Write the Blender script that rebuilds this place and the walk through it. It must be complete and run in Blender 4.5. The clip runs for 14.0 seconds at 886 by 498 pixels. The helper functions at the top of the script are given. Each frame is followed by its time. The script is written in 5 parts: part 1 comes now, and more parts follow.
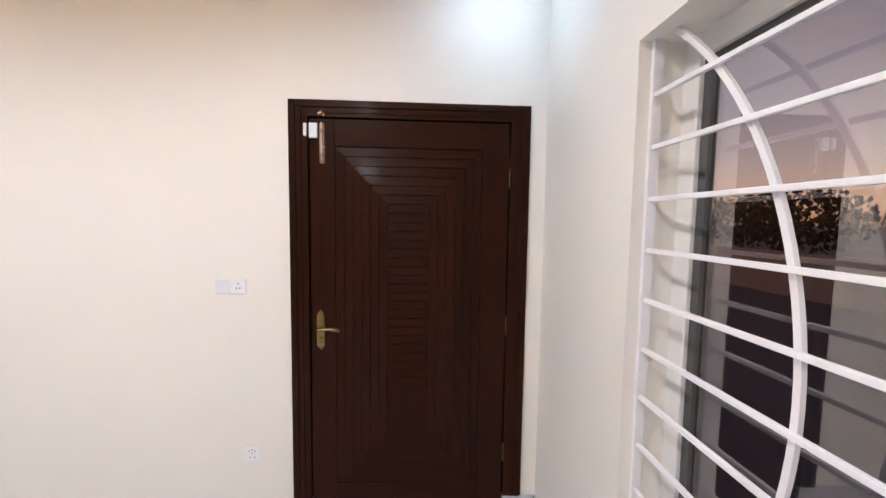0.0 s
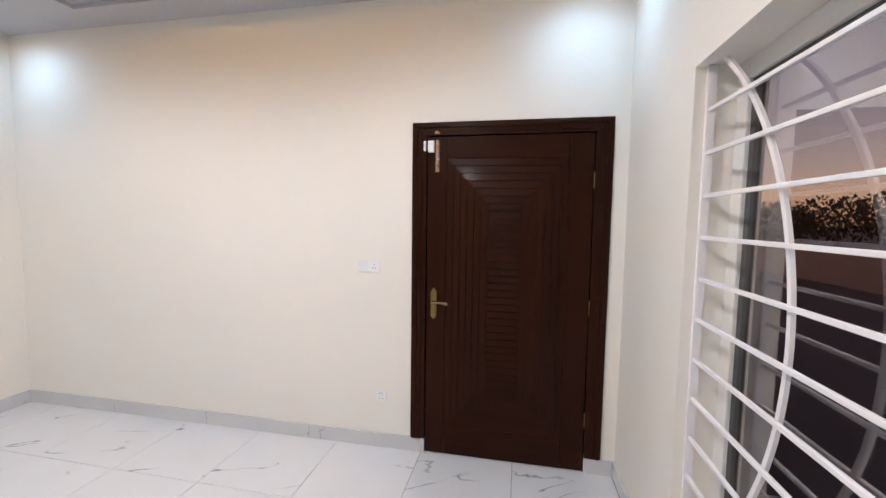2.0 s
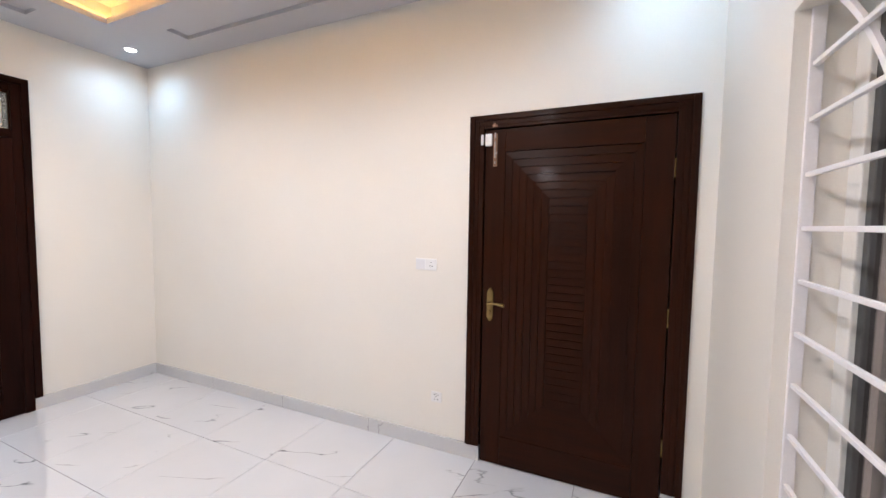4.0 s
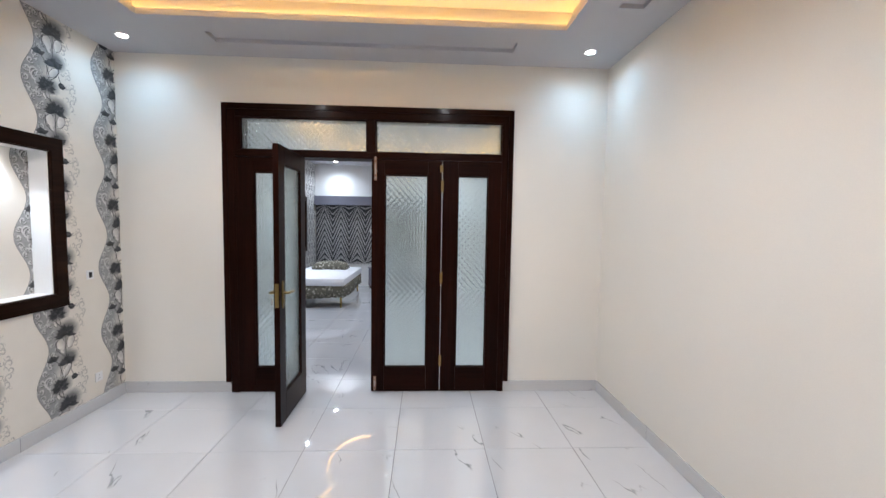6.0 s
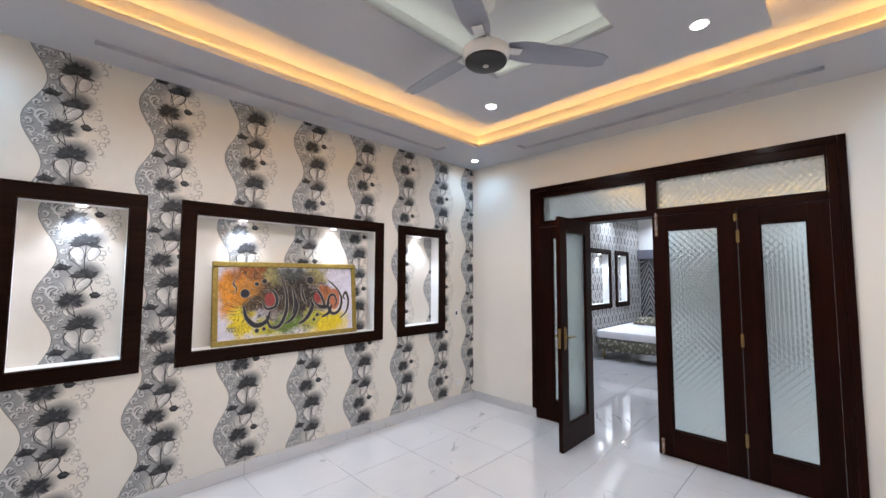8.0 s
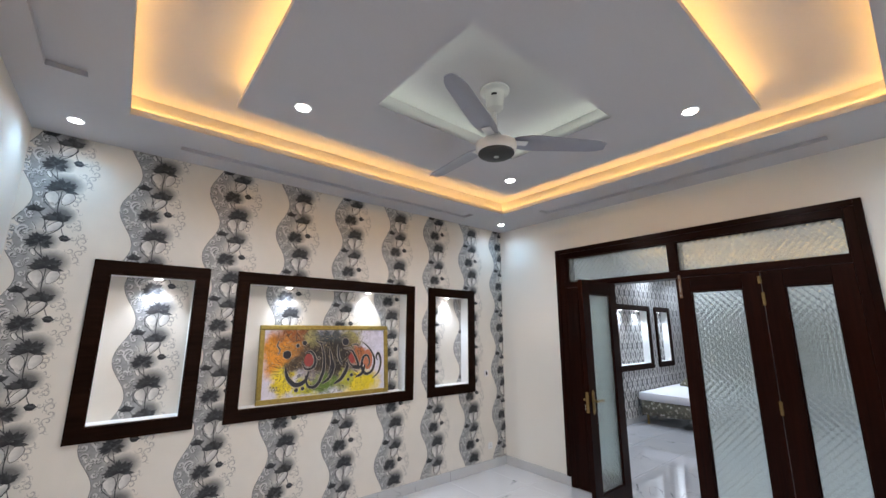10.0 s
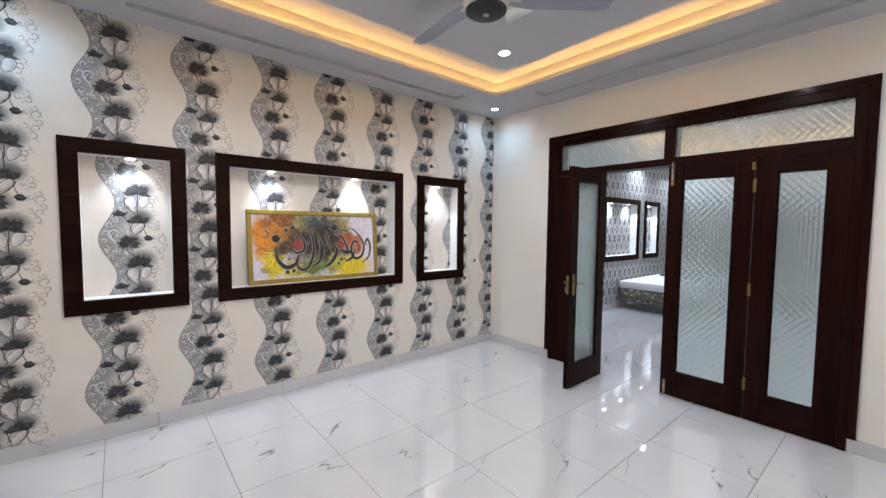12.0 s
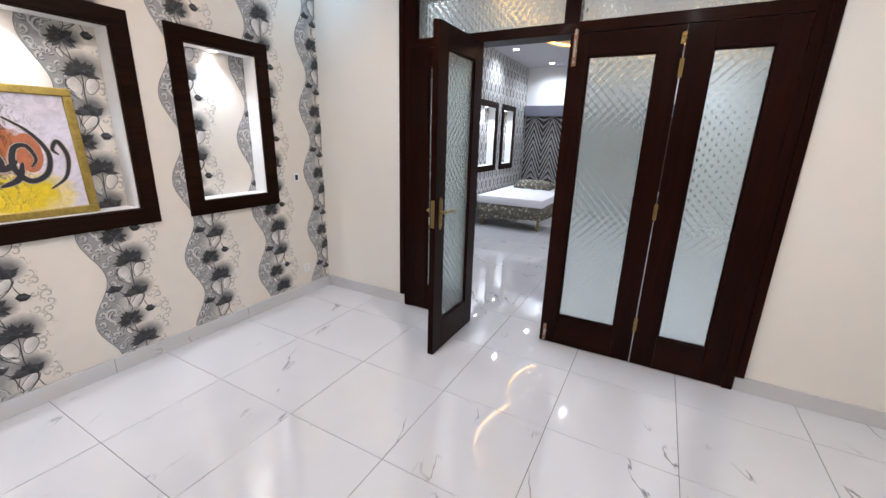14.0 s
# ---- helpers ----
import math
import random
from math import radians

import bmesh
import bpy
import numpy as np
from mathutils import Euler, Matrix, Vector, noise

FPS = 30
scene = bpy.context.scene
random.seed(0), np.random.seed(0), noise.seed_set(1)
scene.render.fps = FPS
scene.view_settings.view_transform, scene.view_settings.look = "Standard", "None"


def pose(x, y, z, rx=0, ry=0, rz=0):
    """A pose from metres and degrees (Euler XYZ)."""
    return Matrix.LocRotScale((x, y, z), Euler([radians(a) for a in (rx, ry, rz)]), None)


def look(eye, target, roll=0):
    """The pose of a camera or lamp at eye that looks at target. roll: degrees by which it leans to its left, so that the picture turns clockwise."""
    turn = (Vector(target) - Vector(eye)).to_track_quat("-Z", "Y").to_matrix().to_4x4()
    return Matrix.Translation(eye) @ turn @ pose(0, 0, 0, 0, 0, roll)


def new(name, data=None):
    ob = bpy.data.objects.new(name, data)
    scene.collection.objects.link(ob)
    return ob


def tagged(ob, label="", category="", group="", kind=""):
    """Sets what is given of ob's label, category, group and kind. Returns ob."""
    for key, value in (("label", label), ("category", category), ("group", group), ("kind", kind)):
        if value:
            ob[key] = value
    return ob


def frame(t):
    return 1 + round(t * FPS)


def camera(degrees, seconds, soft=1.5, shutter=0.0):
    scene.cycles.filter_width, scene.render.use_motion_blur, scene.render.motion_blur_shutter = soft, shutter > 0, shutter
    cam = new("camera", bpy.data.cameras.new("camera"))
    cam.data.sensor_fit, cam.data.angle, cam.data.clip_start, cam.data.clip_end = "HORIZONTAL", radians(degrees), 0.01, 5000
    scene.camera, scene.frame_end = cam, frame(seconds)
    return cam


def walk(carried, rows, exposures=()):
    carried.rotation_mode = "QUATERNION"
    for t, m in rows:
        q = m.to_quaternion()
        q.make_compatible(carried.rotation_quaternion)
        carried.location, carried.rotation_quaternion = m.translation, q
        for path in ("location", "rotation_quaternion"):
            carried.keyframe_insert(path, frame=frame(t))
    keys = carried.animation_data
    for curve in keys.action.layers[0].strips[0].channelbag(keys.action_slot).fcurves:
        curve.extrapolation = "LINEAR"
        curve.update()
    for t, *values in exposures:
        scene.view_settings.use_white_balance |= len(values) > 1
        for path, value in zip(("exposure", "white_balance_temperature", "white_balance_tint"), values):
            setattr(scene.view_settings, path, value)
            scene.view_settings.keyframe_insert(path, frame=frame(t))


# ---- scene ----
cam = camera(97.2, 14.0)
PATH = [
    (0, (4.035, 2.313, 1.628), (4.152, 4.304, 1.478), 0.8),
    (0.5, (4.117, 2.156, 1.605), (4.13, 4.15, 1.451), 0.8),
    (1, (4.164, 2.024, 1.626), (4.036, 4.014, 1.474), 0.8),
    (1.5, (4.128, 1.982, 1.645), (3.856, 3.958, 1.494), 0.7),
    (2, (4.063, 1.853, 1.596), (3.684, 3.811, 1.447), 0.8),
    (2.2, (4.061, 1.781, 1.58), (3.641, 3.73, 1.429), 0.8),
    (4.3, (4.259, 2.136, 1.537), (3.278, 3.875, 1.43), 0.9),
    (4.5, (4.215, 2.247, 1.543), (3.1, 3.904, 1.436), 0.9),
    (5, (4.076, 2.478, 1.536), (2.575, 3.795, 1.421), 0.9),
    (5.5, (3.892, 2.641, 1.574), (2.037, 3.379, 1.452), 0.8),
    (6, (3.605, 2.703, 1.573), (1.611, 2.797, 1.447), 0.9),
    (6.5, (3.444, 2.738, 1.597), (1.517, 2.222, 1.452), 0.8),
    (7, (3.557, 2.967, 1.605), (1.847, 1.938, 1.469), 0.6),
    (7.5, (3.76, 3.21, 1.593), (2.259, 1.889, 1.537), 0.4),
    (8, (3.96, 3.422, 1.593), (2.557, 2.004, 1.728), 0.2),
    (8.5, (4.019, 3.587, 1.651), (2.694, 2.121, 1.957), 0.1),
    (8.7, (4.026, 3.677, 1.653), (2.739, 2.189, 2.014), -0.0),
    (10.8, (4.056, 3.693, 1.675), (2.826, 2.169, 2.079), 0.1),
    (11, (4.037, 3.704, 1.669), (2.8, 2.174, 2.031), 0.2),
    (11.5, (3.971, 3.723, 1.625), (2.715, 2.173, 1.776), 0.4),
    (12, (3.946, 3.686, 1.569), (2.669, 2.152, 1.452), 0.6),
    (12.5, (3.848, 3.528, 1.54), (2.516, 2.082, 1.171), 0.8),
    (13, (3.641, 3.324, 1.509), (2.178, 2.06, 0.994), 1.2),
    (13.5, (3.262, 3.098, 1.498), (1.658, 2.033, 0.957), 1.5),
    (14, (2.808, 2.845, 1.498), (1.115, 1.932, 0.95), 1.6),
]
walk(cam, [(t, look(eye, target, roll)) for t, eye, target, roll in PATH], [(0, 0.68, 6780, 20), (2.2, 0.56, 6740, 18.5), (5.0, 0.68, 6850, 21.5), (6.5, 0.28, 6600, 15), (7.5, 0.46, 6700, 19), (8.5, 0.22, 6620, 17), (11.0, 0.17, 6610, 16), (12.5, 0.36, 6700, 17.5), (14.0, 0.42, 6880, 19.5)])

# ---- world, lights and exposure ----
ROOM_X, ROOM_Y, ROOM_Z = 4.692, 4.37, 3.015
FAR_X = -6.2
world = bpy.data.worlds.new("dusk")
scene.world = world
world.use_nodes = True
wn = world.node_tree.nodes
sky = wn.new("ShaderNodeTexSky")
sky.sky_type, sky.sun_disc, sky.sun_elevation, sky.sun_rotation = "NISHITA", False, radians(20.0), radians(230)
sky.air_density, sky.dust_density = 1.0, 1.0
dusk = wn.new("ShaderNodeVectorMath")
dusk.operation = "MULTIPLY"
dusk.inputs[1].default_value = (1.25, 0.82, 0.72)
world.node_tree.links.new(sky.outputs[0], dusk.inputs[0])
world.node_tree.links.new(dusk.outputs[0], wn["Background"].inputs[0])
wn["Background"].inputs[1].default_value = 0.07

COOL, NEUTRAL, WARM = (0.70, 0.86, 1.0), (0.92, 0.97, 1.0), (1.0, 0.59, 0.16)


def spot(name, x, y, z, watts, colour=COOL, cone=110, blend=0.8, target=None):
    """A real recessed lamp: the light of one downlight."""
    data = bpy.data.lights.new(name, "SPOT")
    data.energy, data.color, data.spot_size, data.spot_blend, data.shadow_soft_size = watts, colour, radians(cone), blend, 0.03
    ob = new(name, data)
    ob.matrix_world = look((x, y, z), target or (x + 0.0001, y, z - 1))
    return ob


CORNER_W, PANEL_W, NICHE_W, FAR_W, LED_WARM, LED_WHITE = 14.5, 47, 24, 58, 14.5, 5.5
CORNER_LAMPS = [(0.335, 0.315), (4.45, 0.325), (0.34, 4.05), (4.40, 4.02)]
PANEL_LAMPS = [(3.336, 1.413), (1.43, 2.93), (1.411, 1.42), (3.33, 2.93)]
FAR_LAMPS = [(-4.29, 0.34), (-1.6, 0.4), (-5.7, 3.4), (-1.6, 3.4), (-3.4, 2.0), (-5.75, 0.6)]
NICHE_LAMPS = [(3.86, 2.05), (2.86, 2.05), (2.03, 2.05), (0.93, 2.05)]


def far_height(x, y):
    """The bedroom ceiling's height: its middle is raised above the soffit."""
    return 3.14 if (x + 3.0) ** 2 / 3.2 + (y - 2.55) ** 2 / 2.1 < 1 else 3.0


for lx, ly in CORNER_LAMPS:
    spot("corner_light", lx, ly, ROOM_Z - 0.02, CORNER_W, (0.40, 0.72, 1.0), 164, 1.0)
for lx, ly in PANEL_LAMPS:
    spot("panel_light", lx, ly, ROOM_Z - 0.02, PANEL_W, NEUTRAL, 166, 0.65)
for lx, ly in FAR_LAMPS:
    spot("far_light", lx, ly, far_height(lx, ly) - 0.03, FAR_W, COOL, 150, 1.0)

# ---- materials ----
math_pi = math.pi
PAPER = (0.74, 0.69, 0.62)


def base_material(name):
    m = bpy.data.materials.new(name)
    m.use_nodes = True
    return m, m.node_tree.nodes, m.node_tree.links, m.node_tree.nodes["Principled BSDF"]


def node(n, kind, **values):
    """A node with some of its inputs set by name."""
    nd = n.new(kind)
    for key, value in values.items():
        nd.inputs[key.replace("_", " ")].default_value = value
    return nd


def material(name, colour, rough=0.5, metal=0.0, vary=0.10, scale=5.0, bump=0.05, fine=120.0, coat=0.0, stretch=(1, 1, 1)):
    """A plain surface with variation of colour at two scales, of gloss, and a fine relief."""
    m, n, l, b = base_material(name)
    co = n.new("ShaderNodeTexCoord")
    mp = n.new("ShaderNodeMapping")
    mp.inputs["Scale"].default_value = stretch
    l.new(co.outputs["Object"], mp.inputs[0])
    big = node(n, "ShaderNodeTexNoise", Scale=scale, Detail=4.0)
    small = node(n, "ShaderNodeTexNoise", Scale=fine, Detail=3.0)
    l.new(mp.outputs[0], big.inputs["Vector"])
    l.new(mp.outputs[0], small.inputs["Vector"])
    add = n.new("ShaderNodeMath")
    add.operation = "ADD"
    l.new(big.outputs[0], add.inputs[0])
    l.new(small.outputs[0], add.inputs[1])
    ramp = n.new("ShaderNodeMapRange")
    ramp.inputs["From Min"].default_value, ramp.inputs["From Max"].default_value = 0.6, 1.4
    l.new(add.outputs[0], ramp.inputs[0])
    mix = n.new("ShaderNodeMix")
    mix.data_type = "RGBA"
    mix.inputs["A"].default_value = (*[c * (1 - vary) for c in colour], 1)
    mix.inputs["B"].default_value = (*[min(1, c * (1 + vary * 0.6)) for c in colour], 1)
    l.new(ramp.outputs[0], mix.inputs["Factor"])
    l.new(mix.outputs["Result"], b.inputs["Base Color"])
    rr = n.new("ShaderNodeMapRange")
    rr.inputs["To Min"].default_value, rr.inputs["To Max"].default_value = max(0.02, rough * 0.8), min(1, rough * 1.2)
    l.new(big.outputs[0], rr.inputs[0])
    l.new(rr.outputs[0], b.inputs["Roughness"])
    b.inputs["Metallic"].default_value = metal
    b.inputs["Coat Weight"].default_value = coat
    b.inputs["Coat Roughness"].default_value = 0.12
    if bump:
        bp = node(n, "ShaderNodeBump", Strength=bump, Distance=0.004)
        l.new(small.outputs[0], bp.inputs["Height"])
        l.new(bp.outputs[0], b.inputs["Normal"])
    return m


def glow(name, colour, strength):
    m, n, l, b = base_material(name)
    b.inputs["Base Color"].default_value = (*colour, 1)
    b.inputs["Emission Color"].default_value = (*colour, 1)
    b.inputs["Emission Strength"].default_value = strength
    return m


def wood_material(name, dark, light, axis, gloss=0.06):
    """Dark stained, varnished wood whose grain runs along the axis (0, 1 or 2)."""
    m, n, l, b = base_material(name)
    co = n.new("ShaderNodeTexCoord")
    mp = n.new("ShaderNodeMapping")
    s = [1.0, 1.0, 1.0]
    s[axis] = 0.06
    mp.inputs["Scale"].default_value = s
    l.new(co.outputs["Object"], mp.inputs[0])
    grain = node(n, "ShaderNodeTexNoise", Scale=45.0, Detail=6.0, Distortion=0.6)
    broad = node(n, "ShaderNodeTexNoise", Scale=7.0, Detail=3.0)
    l.new(mp.outputs[0], grain.inputs["Vector"])
    l.new(mp.outputs[0], broad.inputs["Vector"])
    add = n.new("ShaderNodeMath")
    add.operation = "ADD"
    l.new(grain.outputs[0], add.inputs[0])
    l.new(broad.outputs[0], add.inputs[1])
    ramp = n.new("ShaderNodeValToRGB")
    ramp.color_ramp.elements[0].position, ramp.color_ramp.elements[0].color = 0.38, (*dark, 1)
    ramp.color_ramp.elements[1].position, ramp.color_ramp.elements[1].color = 0.66, (*light, 1)
    half = n.new("ShaderNodeMath")
    half.operation = "MULTIPLY"
    half.inputs[1].default_value = 0.5
    l.new(add.outputs[0], half.inputs[0])
    l.new(half.outputs[0], ramp.inputs[0])
    l.new(ramp.outputs[0], b.inputs["Base Color"])
    b.inputs["Roughness"].default_value = 0.34
    b.inputs["Specular IOR Level"].default_value = gloss
    b.inputs["Coat Weight"].default_value = 0.04
    b.inputs["Coat Roughness"].default_value = 0.12
    bp = node(n, "ShaderNodeBump", Strength=0.12, Distance=0.002)
    l.new(grain.outputs[0], bp.inputs["Height"])
    l.new(bp.outputs[0], b.inputs["Normal"])
    return m


VEIN_DEG = 22.0


def marble_material(name, white, vein, rough):
    """Polished white marble tile: soft clouds and thin broken diagonal veins, another cut for each tile."""
    m, n, l, b = base_material(name)
    co, info = n.new("ShaderNodeTexCoord"), n.new("ShaderNodeObjectInfo")
    rnd = n.new("ShaderNodeVectorMath")
    rnd.operation = "MULTIPLY_ADD"
    rnd.inputs[1].default_value = (37.0, 53.0, 11.0)
    comb = n.new("ShaderNodeCombineXYZ")
    for i in range(3):
        l.new(info.outputs["Random"], comb.inputs[i])
    l.new(comb.outputs[0], rnd.inputs[0])
    l.new(co.outputs["Object"], rnd.inputs[2])
    mp = n.new("ShaderNodeMapping")
    mp.inputs["Scale"].default_value = (0.42, 1.5, 1.0)
    swing = n.new("ShaderNodeMapping")
    swing.inputs["Rotation"].default_value = (0, 0, radians(-VEIN_DEG))
    l.new(rnd.outputs[0], swing.inputs[0])
    l.new(swing.outputs[0], mp.inputs[0])
    warp = node(n, "ShaderNodeTexNoise", Scale=1.7, Detail=5.0, Roughness=0.52)
    l.new(mp.outputs[0], warp.inputs["Vector"])
    dist = n.new("ShaderNodeMath")
    dist.operation = "SUBTRACT"
    dist.inputs[1].default_value = 0.5
    l.new(warp.outputs[0], dist.inputs[0])
    ab = n.new("ShaderNodeMath")
    ab.operation = "ABSOLUTE"
    l.new(dist.outputs[0], ab.inputs[0])
    line = n.new("ShaderNodeMapRange")
    line.inputs["From Min"].default_value, line.inputs["From Max"].default_value = 0.0, 0.0068
    line.inputs["To Min"].default_value, line.inputs["To Max"].default_value = 1.0, 0.0
    l.new(ab.outputs[0], line.inputs[0])
    breaks = node(n, "ShaderNodeTexNoise", Scale=3.2, Detail=2.0)
    l.new(rnd.outputs[0], breaks.inputs["Vector"])
    gate = n.new("ShaderNodeMapRange")
    gate.inputs["From Min"].default_value, gate.inputs["From Max"].default_value = 0.530, 0.63
    l.new(breaks.outputs[0], gate.inputs[0])
    amount = n.new("ShaderNodeMath")
    amount.operation = "MULTIPLY"
    l.new(line.outputs[0], amount.inputs[0])
    l.new(gate.outputs[0], amount.inputs[1])
    cloud = node(n, "ShaderNodeTexNoise", Scale=3.0, Detail=5.0)
    l.new(rnd.outputs[0], cloud.inputs["Vector"])
    body = n.new("ShaderNodeMix")
    body.data_type = "RGBA"
    body.inputs["A"].default_value = (*[c * 0.90 for c in white], 1)
    body.inputs["B"].default_value = (*white, 1)
    l.new(cloud.outputs[0], body.inputs["Factor"])
    mix = n.new("ShaderNodeMix")
    mix.data_type = "RGBA"
    l.new(body.outputs["Result"], mix.inputs["A"])
    mix.inputs["B"].default_value = (*vein, 1)
    l.new(amount.outputs[0], mix.inputs["Factor"])
    l.new(mix.outputs["Result"], b.inputs["Base Color"])
    b.inputs["Roughness"].default_value = rough
    b.inputs["Specular IOR Level"].default_value = 0.9
    b.inputs["Coat Weight"].default_value = 0.8
    b.inputs["Coat Roughness"].default_value = 0.015
    return m


def patterned_glass(name):
    """Frosted glass with a pressed lattice of diamonds and a stud in each."""
    m, n, l, b = base_material(name)
    co = n.new("ShaderNodeTexCoord")
    sep = n.new("ShaderNodeSeparateXYZ")
    l.new(co.outputs["Object"], sep.inputs[0])

    def math(op, a, c):
        nd = n.new("ShaderNodeMath")
        nd.operation = op
        for i, v in enumerate((a, c)):
            if isinstance(v, (int, float)):
                nd.inputs[i].default_value = v
            elif v is not None:
                l.new(v, nd.inputs[i])
        return nd.outputs[0]

    across = math("MULTIPLY", math("ADD", sep.outputs[0], sep.outputs[1]), math_pi / 0.054)
    upright = math("MULTIPLY", sep.outputs[2], math_pi / 0.060)
    la = math("ABSOLUTE", math("SINE", math("ADD", across, upright), None), None)
    lb = math("ABSOLUTE", math("SINE", math("SUBTRACT", across, upright), None), None)
    groove = math("MINIMUM", math("MULTIPLY", math("MINIMUM", la, lb), 3.0), 1.0)
    stud = math("POWER", math("MULTIPLY", la, lb), 4.0)
    height = math("MULTIPLY", groove, 0.04)
    bp = node(n, "ShaderNodeBump", Strength=0.75, Distance=0.006)
    l.new(math("ADD", stud, height), bp.inputs["Height"])
    l.new(bp.outputs[0], b.inputs["Normal"])
    b.inputs["Base Color"].default_value = (0.80, 0.90, 0.89, 1)
    b.inputs["Roughness"].default_value = 0.20
    b.inputs["Transmission Weight"].default_value = 0.90
    b.inputs["IOR"].default_value = 1.42
    return m


def tint_material(name, rough=0.55):
    """Printed colour, carried by the mesh, with a fine paper grain."""
    m, n, l, b = base_material(name)
    at = n.new("ShaderNodeAttribute")
    at.attribute_name = "tint"
    co = n.new("ShaderNodeTexCoord")
    ns = node(n, "ShaderNodeTexNoise", Scale=38.0, Detail=5.0)
    l.new(co.outputs["Object"], ns.inputs["Vector"])
    mr = n.new("ShaderNodeMapRange")
    mr.inputs["From Min"].default_value, mr.inputs["From Max"].default_value = 0.3, 0.7
    mr.inputs["To Min"].default_value, mr.inputs["To Max"].default_value = 0.86, 1.06
    l.new(ns.outputs[0], mr.inputs[0])
    mul = n.new("ShaderNodeVectorMath")
    mul.operation = "SCALE"
    l.new(at.outputs["Color"], mul.inputs[0])
    l.new(mr.outputs[0], mul.inputs["Scale"])
    l.new(mul.outputs[0], b.inputs["Base Color"])
    b.inputs["Roughness"].default_value = rough
    return m


def damask_material(name):
    """Wallpaper with a lattice of pointed grey ogees, printed on pale paper."""
    m, n, l, b = base_material(name)
    co = n.new("ShaderNodeTexCoord")
    sep = n.new("ShaderNodeSeparateXYZ")
    l.new(co.outputs["Object"], sep.inputs[0])

    def math(op, a, c=0.0):
        nd = n.new("ShaderNodeMath")
        nd.operation = op
        for i, v in enumerate((a, c)):
            if isinstance(v, (int, float)):
                nd.inputs[i].default_value = v
            else:
                l.new(v, nd.inputs[i])
        return nd.outputs[0]

    kx, kz = 2 * math_pi / 0.20, 2 * math_pi / 0.34
    cx = math("COSINE", math("MULTIPLY", sep.outputs[0], kx))
    cz = math("COSINE", math("MULTIPLY", sep.outputs[2], kz))
    ogee = math("ABSOLUTE", math("ADD", cx, cz))
    fine = math("MULTIPLY", math("COSINE", math("MULTIPLY", sep.outputs[0], kx * 4)), math("COSINE", math("MULTIPLY", sep.outputs[2], kz * 3)))
    ns = node(n, "ShaderNodeTexNoise", Scale=30.0, Detail=3.0)
    l.new(co.outputs["Object"], ns.inputs["Vector"])
    total = math("ADD", math("ADD", ogee, math("MULTIPLY", fine, 0.5)), math("MULTIPLY", ns.outputs[0], 0.5))
    ramp = n.new("ShaderNodeValToRGB")
    e = ramp.color_ramp.elements
    e[0].position, e[0].color = 0.30, (0.10, 0.10, 0.10, 1)
    e[1].position, e[1].color = 0.42, (0.58, 0.57, 0.55, 1)
    mid = e.new(0.80)
    mid.color = (0.66, 0.65, 0.63, 1)
    last = e.new(0.97)
    last.color = (0.25, 0.25, 0.25, 1)
    sc = math("MULTIPLY", total, 0.5)
    l.new(sc, ramp.inputs[0])
    l.new(ramp.outputs[0], b.inputs["Base Color"])
    b.inputs["Roughness"].default_value = 0.5
    return m


PAINT = material("cream_wall_paint", (0.795, 0.757, 0.695), 0.55, vary=0.03, scale=2.0, bump=0.06, fine=160)
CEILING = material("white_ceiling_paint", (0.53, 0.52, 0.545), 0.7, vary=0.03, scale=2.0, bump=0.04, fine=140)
WHITE_PAINT = material("white_wall_paint", (0.80, 0.80, 0.79), 0.6, vary=0.03, bump=0.05)
PAPER_MAT = material("cream_wallpaper", PAPER, 0.55, vary=0.05, scale=9.0, bump=0.08, fine=220)
PRINT = tint_material("wallpaper_ink")
TILE = marble_material("polished_white_marble", (0.69, 0.70, 0.73), (0.17, 0.18, 0.19), 0.03)
SKIRT = marble_material("grey_white_marble", (0.60, 0.60, 0.61), (0.30, 0.30, 0.31), 0.12)
GROUT = material("grey_grout", (0.12, 0.12, 0.13), 0.8)
WOOD_V = wood_material("dark_mahogany_upright", (0.0070, 0.0014, 0.0007), (0.0180, 0.0038, 0.0018), 2)
WOOD_X = wood_material("dark_mahogany_along_x", (0.0070, 0.0014, 0.0007), (0.0180, 0.0038, 0.0018), 0)
WOOD_Y = wood_material("dark_mahogany_along_y", (0.0070, 0.0014, 0.0007), (0.0180, 0.0038, 0.0018), 1)
DOOR_V = wood_material("mahogany_upright", (0.0165, 0.0039, 0.0012), (0.0300, 0.0072, 0.0022), 2, 0.09)
DOOR_X = wood_material("mahogany_along_x", (0.0165, 0.0039, 0.0012), (0.0300, 0.0072, 0.0022), 0, 0.09)
NICHE_WOOD = wood_material("very_dark_brown_wood", (0.0085, 0.0030, 0.0016), (0.0200, 0.0078, 0.0042), 0)
BRASS = material("aged_brass", (0.30, 0.21, 0.085), 0.34, 1.0, vary=0.3, scale=40, bump=0.1, fine=300)
BRONZE = material("rose_bronze_metal", (0.36, 0.22, 0.15), 0.35, 1.0, vary=0.25, scale=40, bump=0.1, fine=300)
STEEL = material("brushed_steel", (0.55, 0.54, 0.52), 0.35, 1.0, bump=0.05)
PLASTIC = material("white_plastic", (0.78, 0.78, 0.78), 0.35, vary=0.03, bump=0.0)
PLASTIC_GREY = material("pale_grey_plastic", (0.73, 0.73, 0.75), 0.35, vary=0.03, bump=0.0)
BLACK = material("black_plastic", (0.010, 0.010, 0.011), 0.45, vary=0.1, bump=0.0)
FROSTED = patterned_glass("patterned_frosted_glass")
